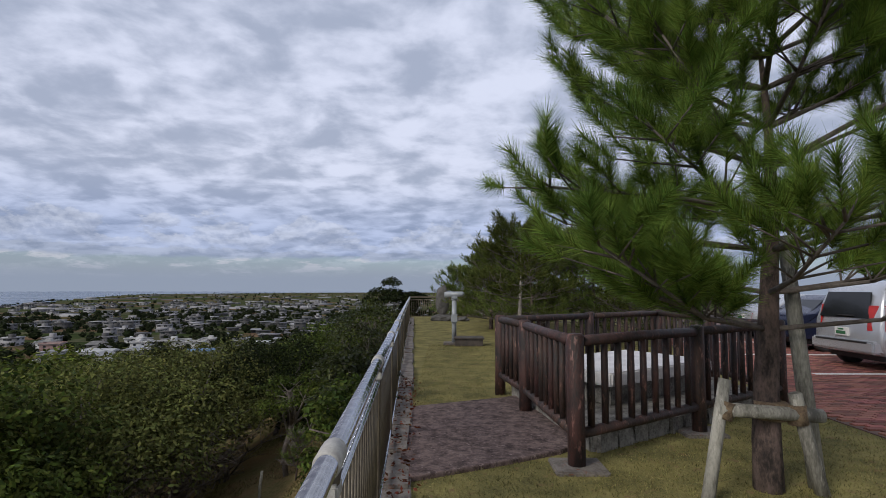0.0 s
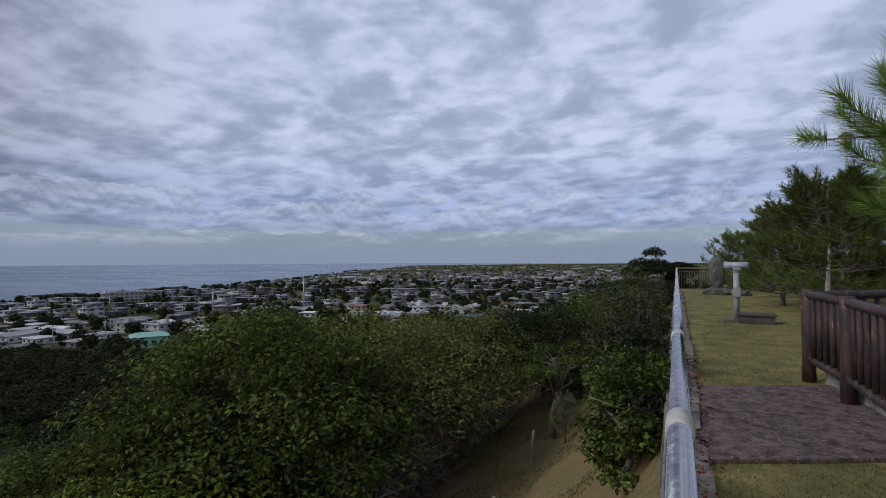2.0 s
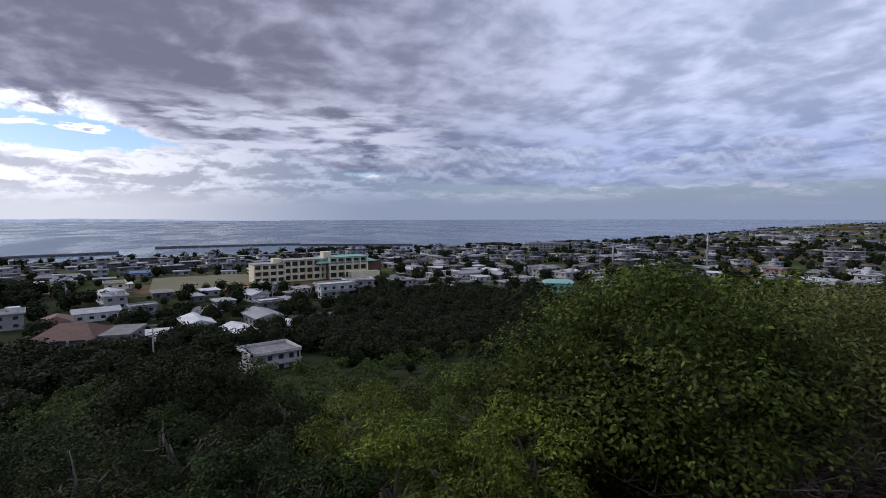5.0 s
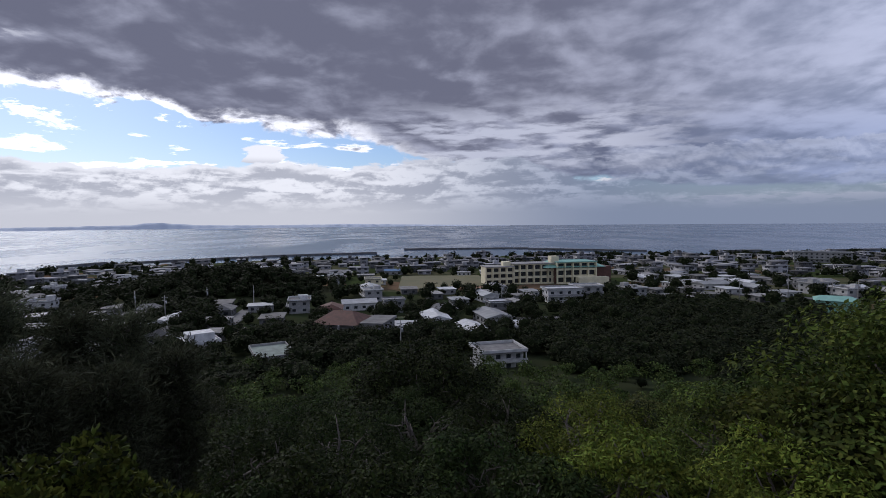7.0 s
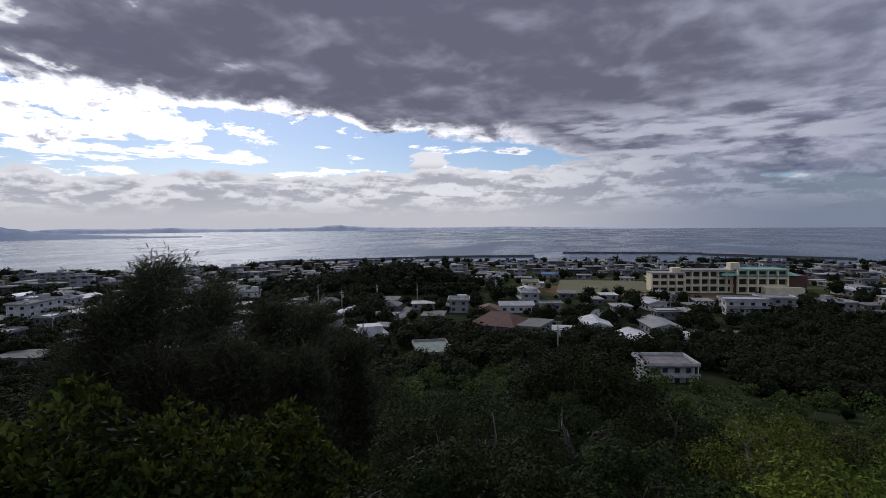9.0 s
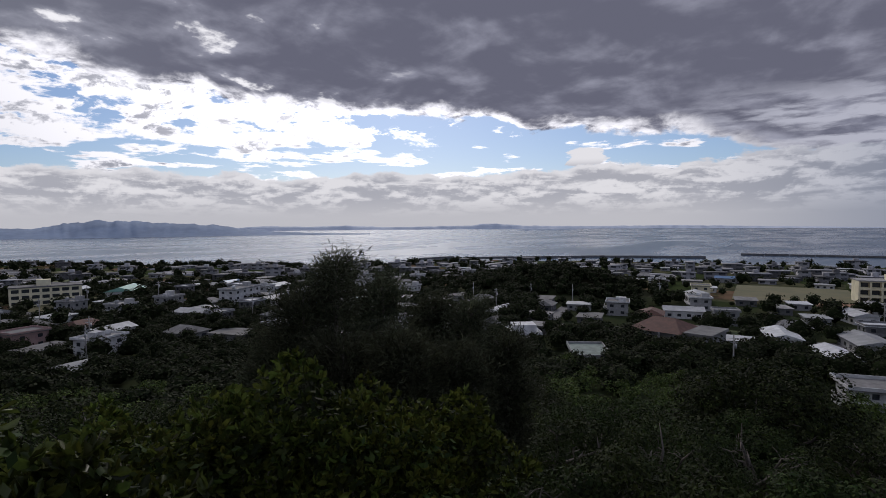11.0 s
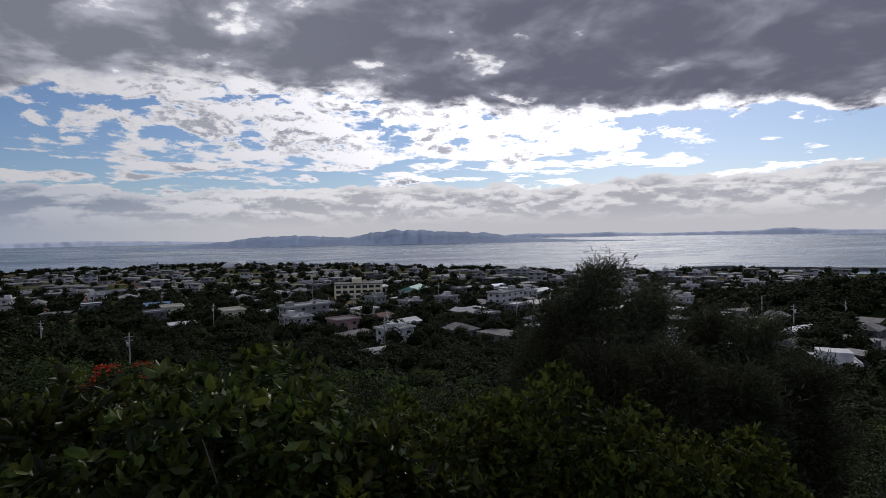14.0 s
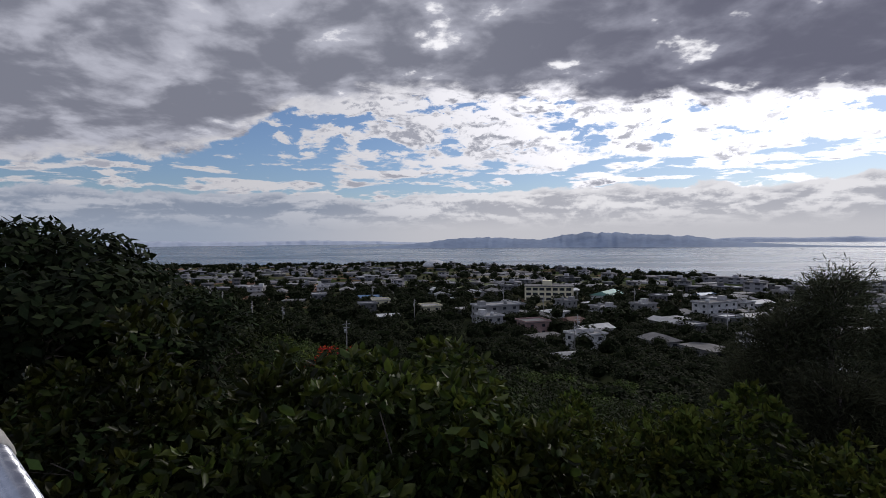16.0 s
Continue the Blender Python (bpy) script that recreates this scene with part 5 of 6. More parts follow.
def blocked(x, y, r=8.0):
    """Places kept free of houses: woods, knoll, school grounds, playing field, landmark plots."""
    for bx, by, rx, ry in ((-287, -136, 42, 66), (-335, 40, 34, 60), (-344, -20, 38, 32), (-140, 7, 17, 17), (-92, -328, 30, 26), (-182, -52, 20, 16), (-228, 152, 16, 16), (-160, 92, 62, 46),
                           (-155, -5, 8, 60), (-205, 75, 40, 40), (-60, -105, 50, 40), (-110, -75, 26, 40)):
        if abs(x - bx) < rx + r and abs(y - by) < ry + r:
            return True
    return False


PLOTS = ((111.6, 150), (119.0, 178), (57.4, 600), (103.0, 178), (80.5, 262), (78.0, 276))   # kept for the houses set by hand


def town():
    rnd = random.Random(31)
    rng = np.random.default_rng(31)
    lots, far = [], []
    grid = {}
    for a, d_ in PLOTS:
        x, y = spot(a, d_)
        grid.setdefault((int(x // 20), int(y // 20)), []).append((x, y))

    def free(x, y, gap):
        gx, gy = int(x // 20), int(y // 20)
        return all((x - a) ** 2 + (y - b) ** 2 > gap * gap for i in (-1, 0, 1) for j in (-1, 0, 1) for a, b in grid.get((gx + i, gy + j), ()))
    for _ in range(26000):
        az = rnd.uniform(2, 222)
        dist = math.sqrt(rnd.uniform(125 ** 2, 1500 ** 2)) if az < 48 else math.sqrt(rnd.uniform(125 ** 2, 950 ** 2))
        x, y = spot(az, dist)
        if dist > float(coast(x, y)) - 32 or outside(x, y) < (165 if az > 138 else 122) or blocked(x, y):
            continue
        dense = 0.95 if 85 < az < 150 else 0.72 if 48 < az <= 85 else 0.65
        if az > 150 and dist > 400:
            dense = 0.06
        elif az > 150 and dist > 280:
            dense = 0.2
        if az > 150 and dist <= 280:
            dense = 0.42
        if az < 48 and dist > 700:
            dense = 0.16
        clump = noise.noise(Vector((x * 0.011, y * 0.011, 3.0)))
        if rnd.random() > dense * (0.75 + clump * 1.3):
            continue
        if free(x, y, 15.5):
            grid.setdefault((int(x // 20), int(y // 20)), []).append((x, y))
            lots.append((dist, az, x, y))
    lots.sort()
    near, rest = lots[:270], lots[270:]
    for dist, az, x, y in near:
        k = rnd.choices(range(len(KINDS)), WEIGHTS)[0]
        turn = 90 * rnd.randrange(4) + 14 + 20 * noise.noise(Vector((x * 0.006, y * 0.006, 0))) + rnd.uniform(-5, 5)
        ob = copy_thing(KINDS[k], pose(x, y, h_at(x, y) + 0.1, 0, 0, turn))
        s = rnd.uniform(0.78, 1.02)
        ob.scale = (s, s, 0.9)
    # the farther houses, too small to pick apart
    V, F, VW, FW = [], [], [], []
    cube = np.array([(-1, -1, 0), (1, -1, 0), (1, 1, 0), (-1, 1, 0), (-1, -1, 1), (1, -1, 1), (1, 1, 1), (-1, 1, 1)], dtype=float)
    quads = np.array([(0, 1, 5, 4), (1, 2, 6, 5), (2, 3, 7, 6), (3, 0, 4, 7), (4, 5, 6, 7)])

    def add(vs, fs, x, y, z, w, d, h, turn):
        c, s = math.cos(turn), math.sin(turn)
        p = cube * np.array([w / 2, d / 2, h])
        q = np.stack([p[:, 0] * c - p[:, 1] * s + x, p[:, 0] * s + p[:, 1] * c + y, p[:, 2] + z], -1)
        fs.append(quads + 8 * len(vs))
        vs.append(q)
    for dist, az, x, y in rest:
        z = h_at(x, y) - 0.3
        turn = radians(90 * rnd.randrange(4) + 14 + rnd.uniform(-12, 12))
        w, d, st = rnd.uniform(8, 15), rnd.uniform(7, 10), rnd.choices((1, 2, 3), (14, 6, 0.4))[0]
        h = st * 2.8
        add(V, F, x, y, z, w, d, h, turn)
        add(V, F, x, y, z + h, w + 1.3, d + 1.3, 0.3, turn)
        if st > 1 and rnd.random() < 0.5:
            add(V, F, x + rnd.uniform(-2, 2), y + rnd.uniform(-2, 2), z + h + .3, 3.2, 3.2, 2.2, turn)
        for s in range(st):
            for u in (-0.28, 0.28):
                add(VW, FW, x + u * w * math.cos(turn), y + u * w * math.sin(turn), z + 1.0 + 3 * s, w * 0.27, d + 0.16, 1.3, turn)
            add(VW, FW, x, y, z + 1.0 + 3 * s, w + 0.16, d * 0.5, 1.3, turn)
    tagged(sheet_mesh("far_houses", np.concatenate(V), np.concatenate(F), "far_pale"), "pale flat-roofed concrete houses of the distant town", "houses", kind="stuff")
    tagged(sheet_mesh("far_windows", np.concatenate(VW), np.concatenate(FW), "pane"), "dark window openings of the distant houses", "windows", kind="stuff")
    # greenhouses and tunnels between the fields
    V, F = [], []
    for _ in range(250):
        az, dist = rnd.uniform(148, 216), rnd.uniform(380, 900)
        x, y = spot(az, dist)
        if dist > float(coast(x, y)) - 40 or not free(x, y, 14):
            continue
        turn = radians(18 + rnd.choice((0, 0, 0, 90)))
        for k in range(rnd.choice((1, 2, 3, 4))):
            add(V, F, x - 6.6 * k * math.sin(turn), y + 6.6 * k * math.cos(turn), h_at(x, y), rnd.uniform(26, 60), 5.2, 1.3, turn)
    for _ in range(150):
        az, dist = rnd.uniform(-6, 42), rnd.uniform(800, 2900)
        x, y = spot(az, dist)
        if dist > float(coast(x, y)) - 60:
            continue
        add(V, F, x, y, h_at(x, y), rnd.uniform(20, 60), rnd.uniform(8, 22), 3.0, radians(rnd.uniform(0, 180)))
    tagged(sheet_mesh("greenhouses", np.concatenate(V), np.concatenate(F), "far_pale"), "long low greenhouses among the far fields", "greenhouses", kind="stuff")
    # trees between the houses and along the shore
    base = unit(rng.normal(size=(70, 3))) * np.array([1, 1, 0.8])
    pos, size = [], []

    def tree(x, y, r):
        pos.append((x, y, h_at(x, y) + r * 0.75))
        size.append(r)
    for _ in range(7600):
        az = rnd.uniform(0, 222)
        dist = math.sqrt(rnd.uniform(118 ** 2, 950 ** 2)) if rnd.random() < 0.75 else rnd.uniform(125, 420)
        x, y = spot(az, dist)
        if dist > float(coast(x, y)) - 12 or outside(x, y) < 95 or (-335 - 30 < x < -300 and -20 < y < 95) or (-384 < x < -300 and -50 < y < 12):
            continue
        if not free(x, y, 6.8) or (-151 < x < -124 and -8 < y < 21):
            continue
        tree(x, y, rnd.choice((1.4, 2.0, 2.6, 3.4, 4.6)) * rnd.uniform(0.85, 1.15))
    for _ in range(2600):
        x, y = spot(rnd.uniform(118, 215), rnd.uniform(150, 430))
        if outside(x, y) > 100 and free(x, y, 6.2) and not (-114 < x < -70 and -345 < y < -310):
            tree(x, y, rnd.uniform(1.8, 3.8))
    for bx, by, rx, ry, n in ((-287, -136, 36, 62, 280), (-160, 92, 58, 44, 420), (-152, 42, 24, 30, 170), (-150, -32, 20, 24, 90), (-205, 75, 40, 40, 130), (-60, -105, 46, 36, 110), (-112, -75, 24, 40, 70), (-165, -30, 16, 40, 60)):
        for _ in range(n):
            a, k = rnd.uniform(0, 6.283), math.sqrt(rnd.random())
            x, y = bx + math.cos(a) * k * rx, by + math.sin(a) * k * ry
            if free(x, y, 9.0) and not (-151 < x < -124 and -8 < y < 21):
                tree(x, y, rnd.uniform(2.4, 4.8))
    for az in np.arange(36, 215, 0.16):
        if 84 < az < 124 and rnd.random() < 0.9:
            continue
        x, y = spot(float(az), float(coast(*spot(float(az), 700.0))) - rnd.uniform(10, 30))
        tree(x, y, rnd.uniform(1.8, 4.2) * (1.0 if noise.noise(Vector((az * 0.35, 0, 0))) > -0.1 else 0.5))
    for _ in range(900):
        az, dist = rnd.uniform(-4, 48), rnd.uniform(500, 3800)
        x, y = spot(az, dist)
        if dist < float(coast(x, y)) - 20:
            tree(x, y, rnd.uniform(2.0, 4.2))
    pos, size = np.array(pos), np.array(size)
    far_r = np.hypot(pos[:, 0], pos[:, 1])
    k = np.where(far_r < 235, 330, np.where(far_r < 380, 130, 50))
    i = np.repeat(np.arange(len(pos)), k)
    v = unit(rng.normal(size=(len(i), 3)))
    v[:, 2] = np.where(v[:, 2] < -0.35, -v[:, 2], v[:, 2])

    def lumpy(v, i):
        return 0.82 + 0.2 * np.sin(v[:, 0] * 4 + i) * np.cos(v[:, 1] * 4 + i * 2) + 0.12 * np.sin(v[:, 2] * 7 + i * 3)
    p = pos[i] + v * (size[i] * lumpy(v, i) * rng.uniform(0.88, 1.05, len(i)))[:, None] * np.array([1, 1, 0.85])
    leaf = size[i] * np.where(k[i] > 200, 0.17, np.where(k[i] > 100, 0.27, 0.42))
    face = v * 0.8 + np.array([0, 0, 0.6]) + rng.normal(size=v.shape) * 0.35
    vv, ff = leaf_faces(p, unit(np.cross(face, rng.normal(size=v.shape))) + v * 0.3, leaf, 0.8, rng, False, face)
    # solid lumps added inside the crowns, coloured dark in place of inner shade
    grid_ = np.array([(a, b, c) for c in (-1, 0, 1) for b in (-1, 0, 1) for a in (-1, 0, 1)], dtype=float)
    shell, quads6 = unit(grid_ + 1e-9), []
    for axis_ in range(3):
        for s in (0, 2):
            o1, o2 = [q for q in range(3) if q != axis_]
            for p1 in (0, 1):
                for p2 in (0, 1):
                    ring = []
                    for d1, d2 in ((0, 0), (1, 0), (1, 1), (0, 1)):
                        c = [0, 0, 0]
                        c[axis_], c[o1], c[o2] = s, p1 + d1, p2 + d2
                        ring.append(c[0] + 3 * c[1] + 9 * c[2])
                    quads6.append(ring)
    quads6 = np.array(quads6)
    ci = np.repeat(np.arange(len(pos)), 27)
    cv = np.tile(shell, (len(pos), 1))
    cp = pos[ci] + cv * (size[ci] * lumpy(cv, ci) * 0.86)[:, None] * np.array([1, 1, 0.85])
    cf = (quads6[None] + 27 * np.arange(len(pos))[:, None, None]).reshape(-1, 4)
    tagged(sheet_mesh("tree_hearts", cp, cf, "core"), "dark solid cores added in the town trees as painted inner shade", "trees", kind="stuff")
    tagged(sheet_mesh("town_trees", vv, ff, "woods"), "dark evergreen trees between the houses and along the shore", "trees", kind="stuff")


town()
for kind_ in KINDS:
    for o in (*kind_.children_recursive, kind_):
        bpy.data.objects.remove(o)


def school():
    """Long cream three-storey school with open galleries, a stair tower and a green-roofed hall behind."""
    t = thing("school_building", pose(-324, 8, h_at(-324, 20), 0, 0, 90 + 13), "long cream three-storey school with dark galleries and tower", "school")
    blocks = ((0, 18, 11.2, 0.0), (18, 46, 12.6, 2.0), (46, 72, 13.4, -1.5))
    for x0, x1, h, off in blocks:
        w = x1 - x0
        part("wall", a_box(x0, off + 1.6, -1, x1, off + 13, h), "wall_c", t)
        part("roof", a_box(x0 - 0.4, off - 0.5, h, x1 + 0.4, off + 13.4, h + 0.5), "roof_c" if x0 < 46 else "roof_g", t)
        for s in range(4):
            z = s * h / 3
            part("floor_band", a_box(x0, off, z - 0.45 if s else -1.0, x1, off + 1.7, z + 0.55 if s < 3 else z + 0.1), "wall_c", t)
        n = int(w / 4.4)
        for k in range(n + 1):
            x = x0 + w * k / n
            part("pillar", a_box(x - 0.4, off - 0.08, -1, x + 0.4, off + 1.65, h), "wall_c", t)
            if k < n:
                for s in range(3):
                    part("window", a_box(x + 0.7, off + 1.45, s * h / 3 + 0.9, x + w / n - 0.7, off + 1.7, s * h / 3 + h / 3 - 0.75), "pane", t)
    part("stair_tower", a_box(43.5, 3, -1, 48.5, 9, 17.2), "wall_c", t)
    part("stair_tower", a_box(12, 4, 11, 17, 9, 14.2), "wall_c", t)
    part("porch", a_box(58, -7, -1, 78, -1.5, 4.2), "wall_c", t)
    g = thing("school_hall", pose(-348, 62, h_at(-348, 62), 0, 0, 103), "brown sports hall with a wide pale green roof", "hall")
    part("wall", a_box(-16, -11, -1, 22, 12, 10.5), "roof_r", g)
    part("roof", pitched(38, 24, 10.5, 4.0, 1.5, 8.0), "roof_g", g)
    bpy.data.objects[g.children[1].name].location = (3, 0.5, 0)


school()


def white_block():
    """The nearest house below the wood: two storeys, parapet roof, outside stair."""
    t = thing("white_house", pose(-141, 6.5, -37.6, 0, 0, 107), "white two-storey house with parapet roof and outside stair", "house")
    t.scale = (0.8, 0.8, 0.86)
    part("wall", a_box(-7, -5.5, -1.5, 7, 5.5, 5.4), "wall_w", t)
    part("roof_slab", a_box(-8.2, -6.8, 5.4, 8.2, 6.6, 5.65), "roof_c", t)
    bm = bmesh.new()
    for x0, y0, x1, y1 in ((-8.2, -6.8, 8.2, -6.55), (-8.2, 6.35, 8.2, 6.6), (-8.2, -6.55, -7.95, 6.35), (7.95, -6.55, 8.2, 6.35)):
        box(bm, x0, y0, 5.65, x1, y1, 6.5)
    part("parapet", bm, "wall_w", t)
    part("balcony", a_box(-7.4, -7.2, 2.55, 8.0, -5.5, 2.75), "wall_w", t)
    part("balcony_wall", a_box(-7.4, -7.2, 2.75, 8.0, -7.0, 3.6), "wall_w", t)
    for z, row in ((3.5, (-5.2, -1.8, 1.8, 5.2)), (0.6, (-5.2, -1.8, 1.8, 5.2))):
        for u in row:
            w = part("window", a_box(u - 0.75, -5.6, z, u + 0.75, -5.4, z + 1.3), "pane", t)
            part("sill", a_box(u - 0.85, -5.72, z - 0.12, u + 0.85, -5.45, z), "wall_w", w)
        for u in (-3, 2.5):
            part("window", a_box(6.9, u - 0.7, z, 7.1, u + 0.7, z + 1.3), "pane", t)
    bm = bmesh.new()
    for k in range(14):
        box(bm, -8.8, -4.5 + k * 0.45, -1.0 + 0.24 * k, -7.0, -4.0 + k * 0.45, -0.76 + 0.24 * k)
    part("outside_stair", bm, "wall_w", t)
    part("stair_wall", a_box(-9.0, -4.8, -1, -8.8, 2.2, 3.2), "wall_w", t)
    for x in (-6.6, 7.4):
        part("balcony_post", a_box(x - 0.15, -7.15, -1.5, x + 0.15, -6.85, 5.4), "wall_w", t)


white_block()


def landmarks():
    z = h_at(-180, -54)
    t = thing("yellow_hall", pose(-184, -50, z, 0, 0, 255), "hall with a bright yellow gable and pale sloping roof", "hall")
    part("gable", pitched(8, 6, 0, 7.0, 0.1, 0.0), "wall_y", t).matrix_basis = pose(0, 0, 0, 0, 0, 90)
    part("wing", a_box(-17, -5, -1, -3.2, 5, 5.0), "wall_g", t)
    part("roof", a_box(-17.6, -5.6, 5.0, -3.2, 5.6, 5.4), "roof_c", t)
    for k in range(3):
        part("window", a_box(-15.8 + k * 3.8, 4.95, 1.2, -13.4 + k * 3.8, 5.1, 3.8), "pane", t)
    for (a, d_), (w, deep, storeys, wall, roof, turn, label) in zip(PLOTS, (
            (15, 9, 1, "wall_w", "roof_mint", 30, "low white house with a pale green flat roof"),
            (17, 11, 1, "wall_w", "roof_m", 40, "white house with dark solar panels on its roof"),
            (44, 12, 3, "wall_w", "roof_c", 62, "long white three-storey block near the shore"))):
        t = flat_house(w, deep, storeys, wall, roof, label, per=4.0)
        x, y = spot(a, d_)
        t.matrix_basis = pose(x, y, h_at(x, y) + 0.3, 0, 0, turn)
        if "solar" in label:
            for k in range(3):
                part("solar_panel", a_box(-7.0 + 4.6 * k, -2.0, 3.45, -3.0 + 4.6 * k, 2.0, 3.6), "pane", t, "dark solar panel")
            part("upper_floor", a_box(2.0, -3.0, 3.22, 8.0, 4.5, 6.0), "wall_w", t)
    x, y = spot(103.0, 178)
    t = thing("village_hall", pose(x, y, h_at(x, y) + 0.2, 0, 0, 262), "grey concrete hall with a dark red hip roof", "hall")
    part("wall", a_box(-12, -7, -1, 12, 7, 5.6), "wall_g", t)
    part("roof", pitched(15, 15, 5.6, 3.4, 0.8, 5.0), "roof_r", t).location = (4.0, 0, 0)
    part("flat_roof", a_box(-12.6, -7.6, 5.6, -4.6, 7.6, 6.4), "roof_c", t)
    for k in range(6):
        part("window", a_box(-11.0 + k * 3.8, 6.94, 1.0, -8.6 + k * 3.8, 7.08, 4.2), "pane", t)
        part("pillar", a_box(-11.9 + k * 4.6, 8.2, -1, -11.4 + k * 4.6, 8.7, 5.5), "wall_g", t)
    for (a, d_), (w, deep, storeys, wall, roof, turn, label) in zip(PLOTS[4:], (
            (17, 10, 2, "wall_w", "roof_m", 100, "white two-storey house with dark lower windows"),
            (14, 9, 2, "wall_w", "roof_c", 96, "white two-storey house with a flat grey roof"))):
        t = flat_house(w, deep, storeys, wall, roof, label)
        x, y = spot(a, d_)
        t.matrix_basis = pose(x, y, h_at(x, y) + 0.3, 0, 0, turn)
    z = h_at(-228, 152)
    t = thing("mint_house", pose(-228, 152, z, 0, 0, 60), "mint green house with a pale green roof", "house")
    part("wall", a_box(-7, -5, -1, 7, 5, 5.0), "wall_t", t)
    part("roof", pitched(14, 10, 5.0, 1.6, 1.0, 3.0), "roof_g", t)
    for k in range(4):
        part("window", a_box(-5.8 + k * 3.2, -5.1, 1.2, -4.2 + k * 3.2, -4.95, 3.2), "pane", t)
    z = h_at(-92, -328)
    t = thing("public_building", pose(-92, -328, z, 0, 0, 164), "cream three-storey public building with a roof tower", "building")
    part("wall", a_box(-15, -6, -1, 15, 6, 9.5), "wall_c", t)
    part("roof", a_box(-15.4, -6.4, 9.5, 15.4, 6.4, 10.0), "roof_c", t)
    part("roof_tower", a_box(-4, -3, 10, 2, 3, 13), "wall_c", t)
    for s in range(3):
        for k in range(7):
            part("window", a_box(-14 + k * 4.1, -6.12, 0.9 + 3.1 * s, -11 + k * 4.1, -5.9, 2.6 + 3.1 * s), "pane", t)
    t = thing("green_roof_hall", pose(-128, -322, h_at(-128, -322), 0, 0, 50), "low hall with a green metal roof", "hall")
    part("wall", a_box(-11, -7, -1, 11, 7, 4.5), "wall_w", t)
    part("roof", pitched(22, 14, 4.5, 2.5, 0.8, 0.0), "roof_g", t)
    t = thing("barrel_shed", pose(-49.5, -157, h_at(-49.5, -157) + 0.2, 0, 0, 10), "long pale arched metal shed", "shed")
    bm = bmesh.new()
    arc = [(5.0 * math.cos(a), 3.6 * math.sin(a)) for a in np.linspace(0, math.pi, 13)]
    ends = [[bm.verts.new((x, p, q)) for p, q in arc] for x in (-6.5, 6.5)]
    for k in range(12):
        bm.faces.new((ends[0][k], ends[0][k + 1], ends[1][k + 1], ends[1][k]))
    bm.faces.new(ends[0][::-1])
    bm.faces.new(ends[1])
    part("shell", bm, "roof_m", t)
    part("door", a_box(6.45, -1.5, 0, 6.6, 1.5, 2.6), "pane", t)
    x, y = spot(176.6, 800)
    t = thing("dome", pose(x, y, h_at(x, y)), "white shallow dome hall by the shore", "dome")
    bm = bmesh.new()
    bmesh.ops.create_uvsphere(bm, u_segments=32, v_segments=16, radius=20)
    for v in bm.verts:
        v.co.z = max(v.co.z, -3) * 0.5
    part("shell", bm, "roof_m", t, smooth=True)
    part("ring_wall", a_tube([(0, 0, -1), (0, 0, 2.2)], 20.4, 32), "wall_w", t)
    for x, y, h in ((-271.6, 302, 27), (-349.7, -152, 17), (-300, 245, 20)):
        t = thing("radio_mast", pose(x, y, h_at(x, y)), "slim steel mast standing over the town roofs", "mast", "masts")
        part("pole", a_tube([(0, 0, 0), (0, 0, h * 0.6), (0, 0, h)], [0.7, 0.5, 0.25], 8), "steel", t)
        for k in range(4):
            part("platform", a_tube([(0, 0, h * (0.55 + 0.13 * k)), (0, 0, h * (0.55 + 0.13 * k) + 0.4)], 0.95, 8), "steel", t)
        part("antenna", a_tube([(0, 0, h), (0, 0, h + 3)], 0.08, 6), "steel", t)
    # utility poles along the nearer streets
    pole = thing("utility_pole", pose(0, 0, 0), "grey concrete utility pole with cross-arms", "utility pole", "street poles")
    part("pole", a_tube([(0, 0, -1), (0, 0, 11)], [0.22, 0.14], 8), "pole", pole)
    part("cross_arm", a_box(-1.1, -0.06, 10.0, 1.1, 0.06, 10.15), "steel", pole)
    part("cross_arm", a_box(-0.9, -0.06, 9.0, 0.9, 0.06, 9.15), "steel", pole)
    part("transformer", a_tube([(0.45, 0, 7.6), (0.45, 0, 8.7)], 0.28, 8), "steel", pole)
    rnd = random.Random(3)
    for _ in range(46):
        x, y = spot(rnd.uniform(50, 205), rnd.uniform(132, 330))
        if not blocked(x, y, 0):
            copy_thing(pole, pose(x, y, h_at(x, y), 0, 0, rnd.uniform(0, 180)))
    for o in (*pole.children_recursive, pole):
        bpy.data.objects.remove(o)


landmarks()


def ground_patch(name, x, y, w, d, turn, mat, label, lift=0.25):
    ob = part(name, prism([(-w / 2, -d / 2), (w / 2, -d / 2), (w / 2, d / 2), (-w / 2, d / 2)], -3, 0), mat)
    ob.matrix_basis = pose(x, y, max(h_at(x + u, y + v) for u in (-w / 3, 0, w / 3) for v in (-d / 3, 0, d / 3)) + lift, 0, 0, turn)
    tagged(ob, label, "field", kind="structure")


ground_patch("playing_field", -344, -20, 72, 56, 6, "field", "ochre school playing field of dry grass", 0.6)
ground_patch("earth_bank", -309, 6, 14, 30, 12, "soil", "bare brown earth bank below the playing field", 0.9)
ground_patch("lawn_field", -204, -38, 14, 26, 10, "crop", "small green lawn among the houses")
rnd_f = random.Random(12)
for k in range(34):
    az, dist = rnd_f.uniform(160, 214), rnd_f.uniform(300, 860)
    x, y = spot(az, dist)
    if dist < float(coast(x, y)) - 60:
        ground_patch("field", x, y, rnd_f.uniform(40, 90), rnd_f.uniform(18, 40), 18 + rnd_f.choice((0, 90)), rnd_f.choice(("soil", "crop", "crop", "field")), "farm field on the coastal plain", 0.12 + 0.02 * k)
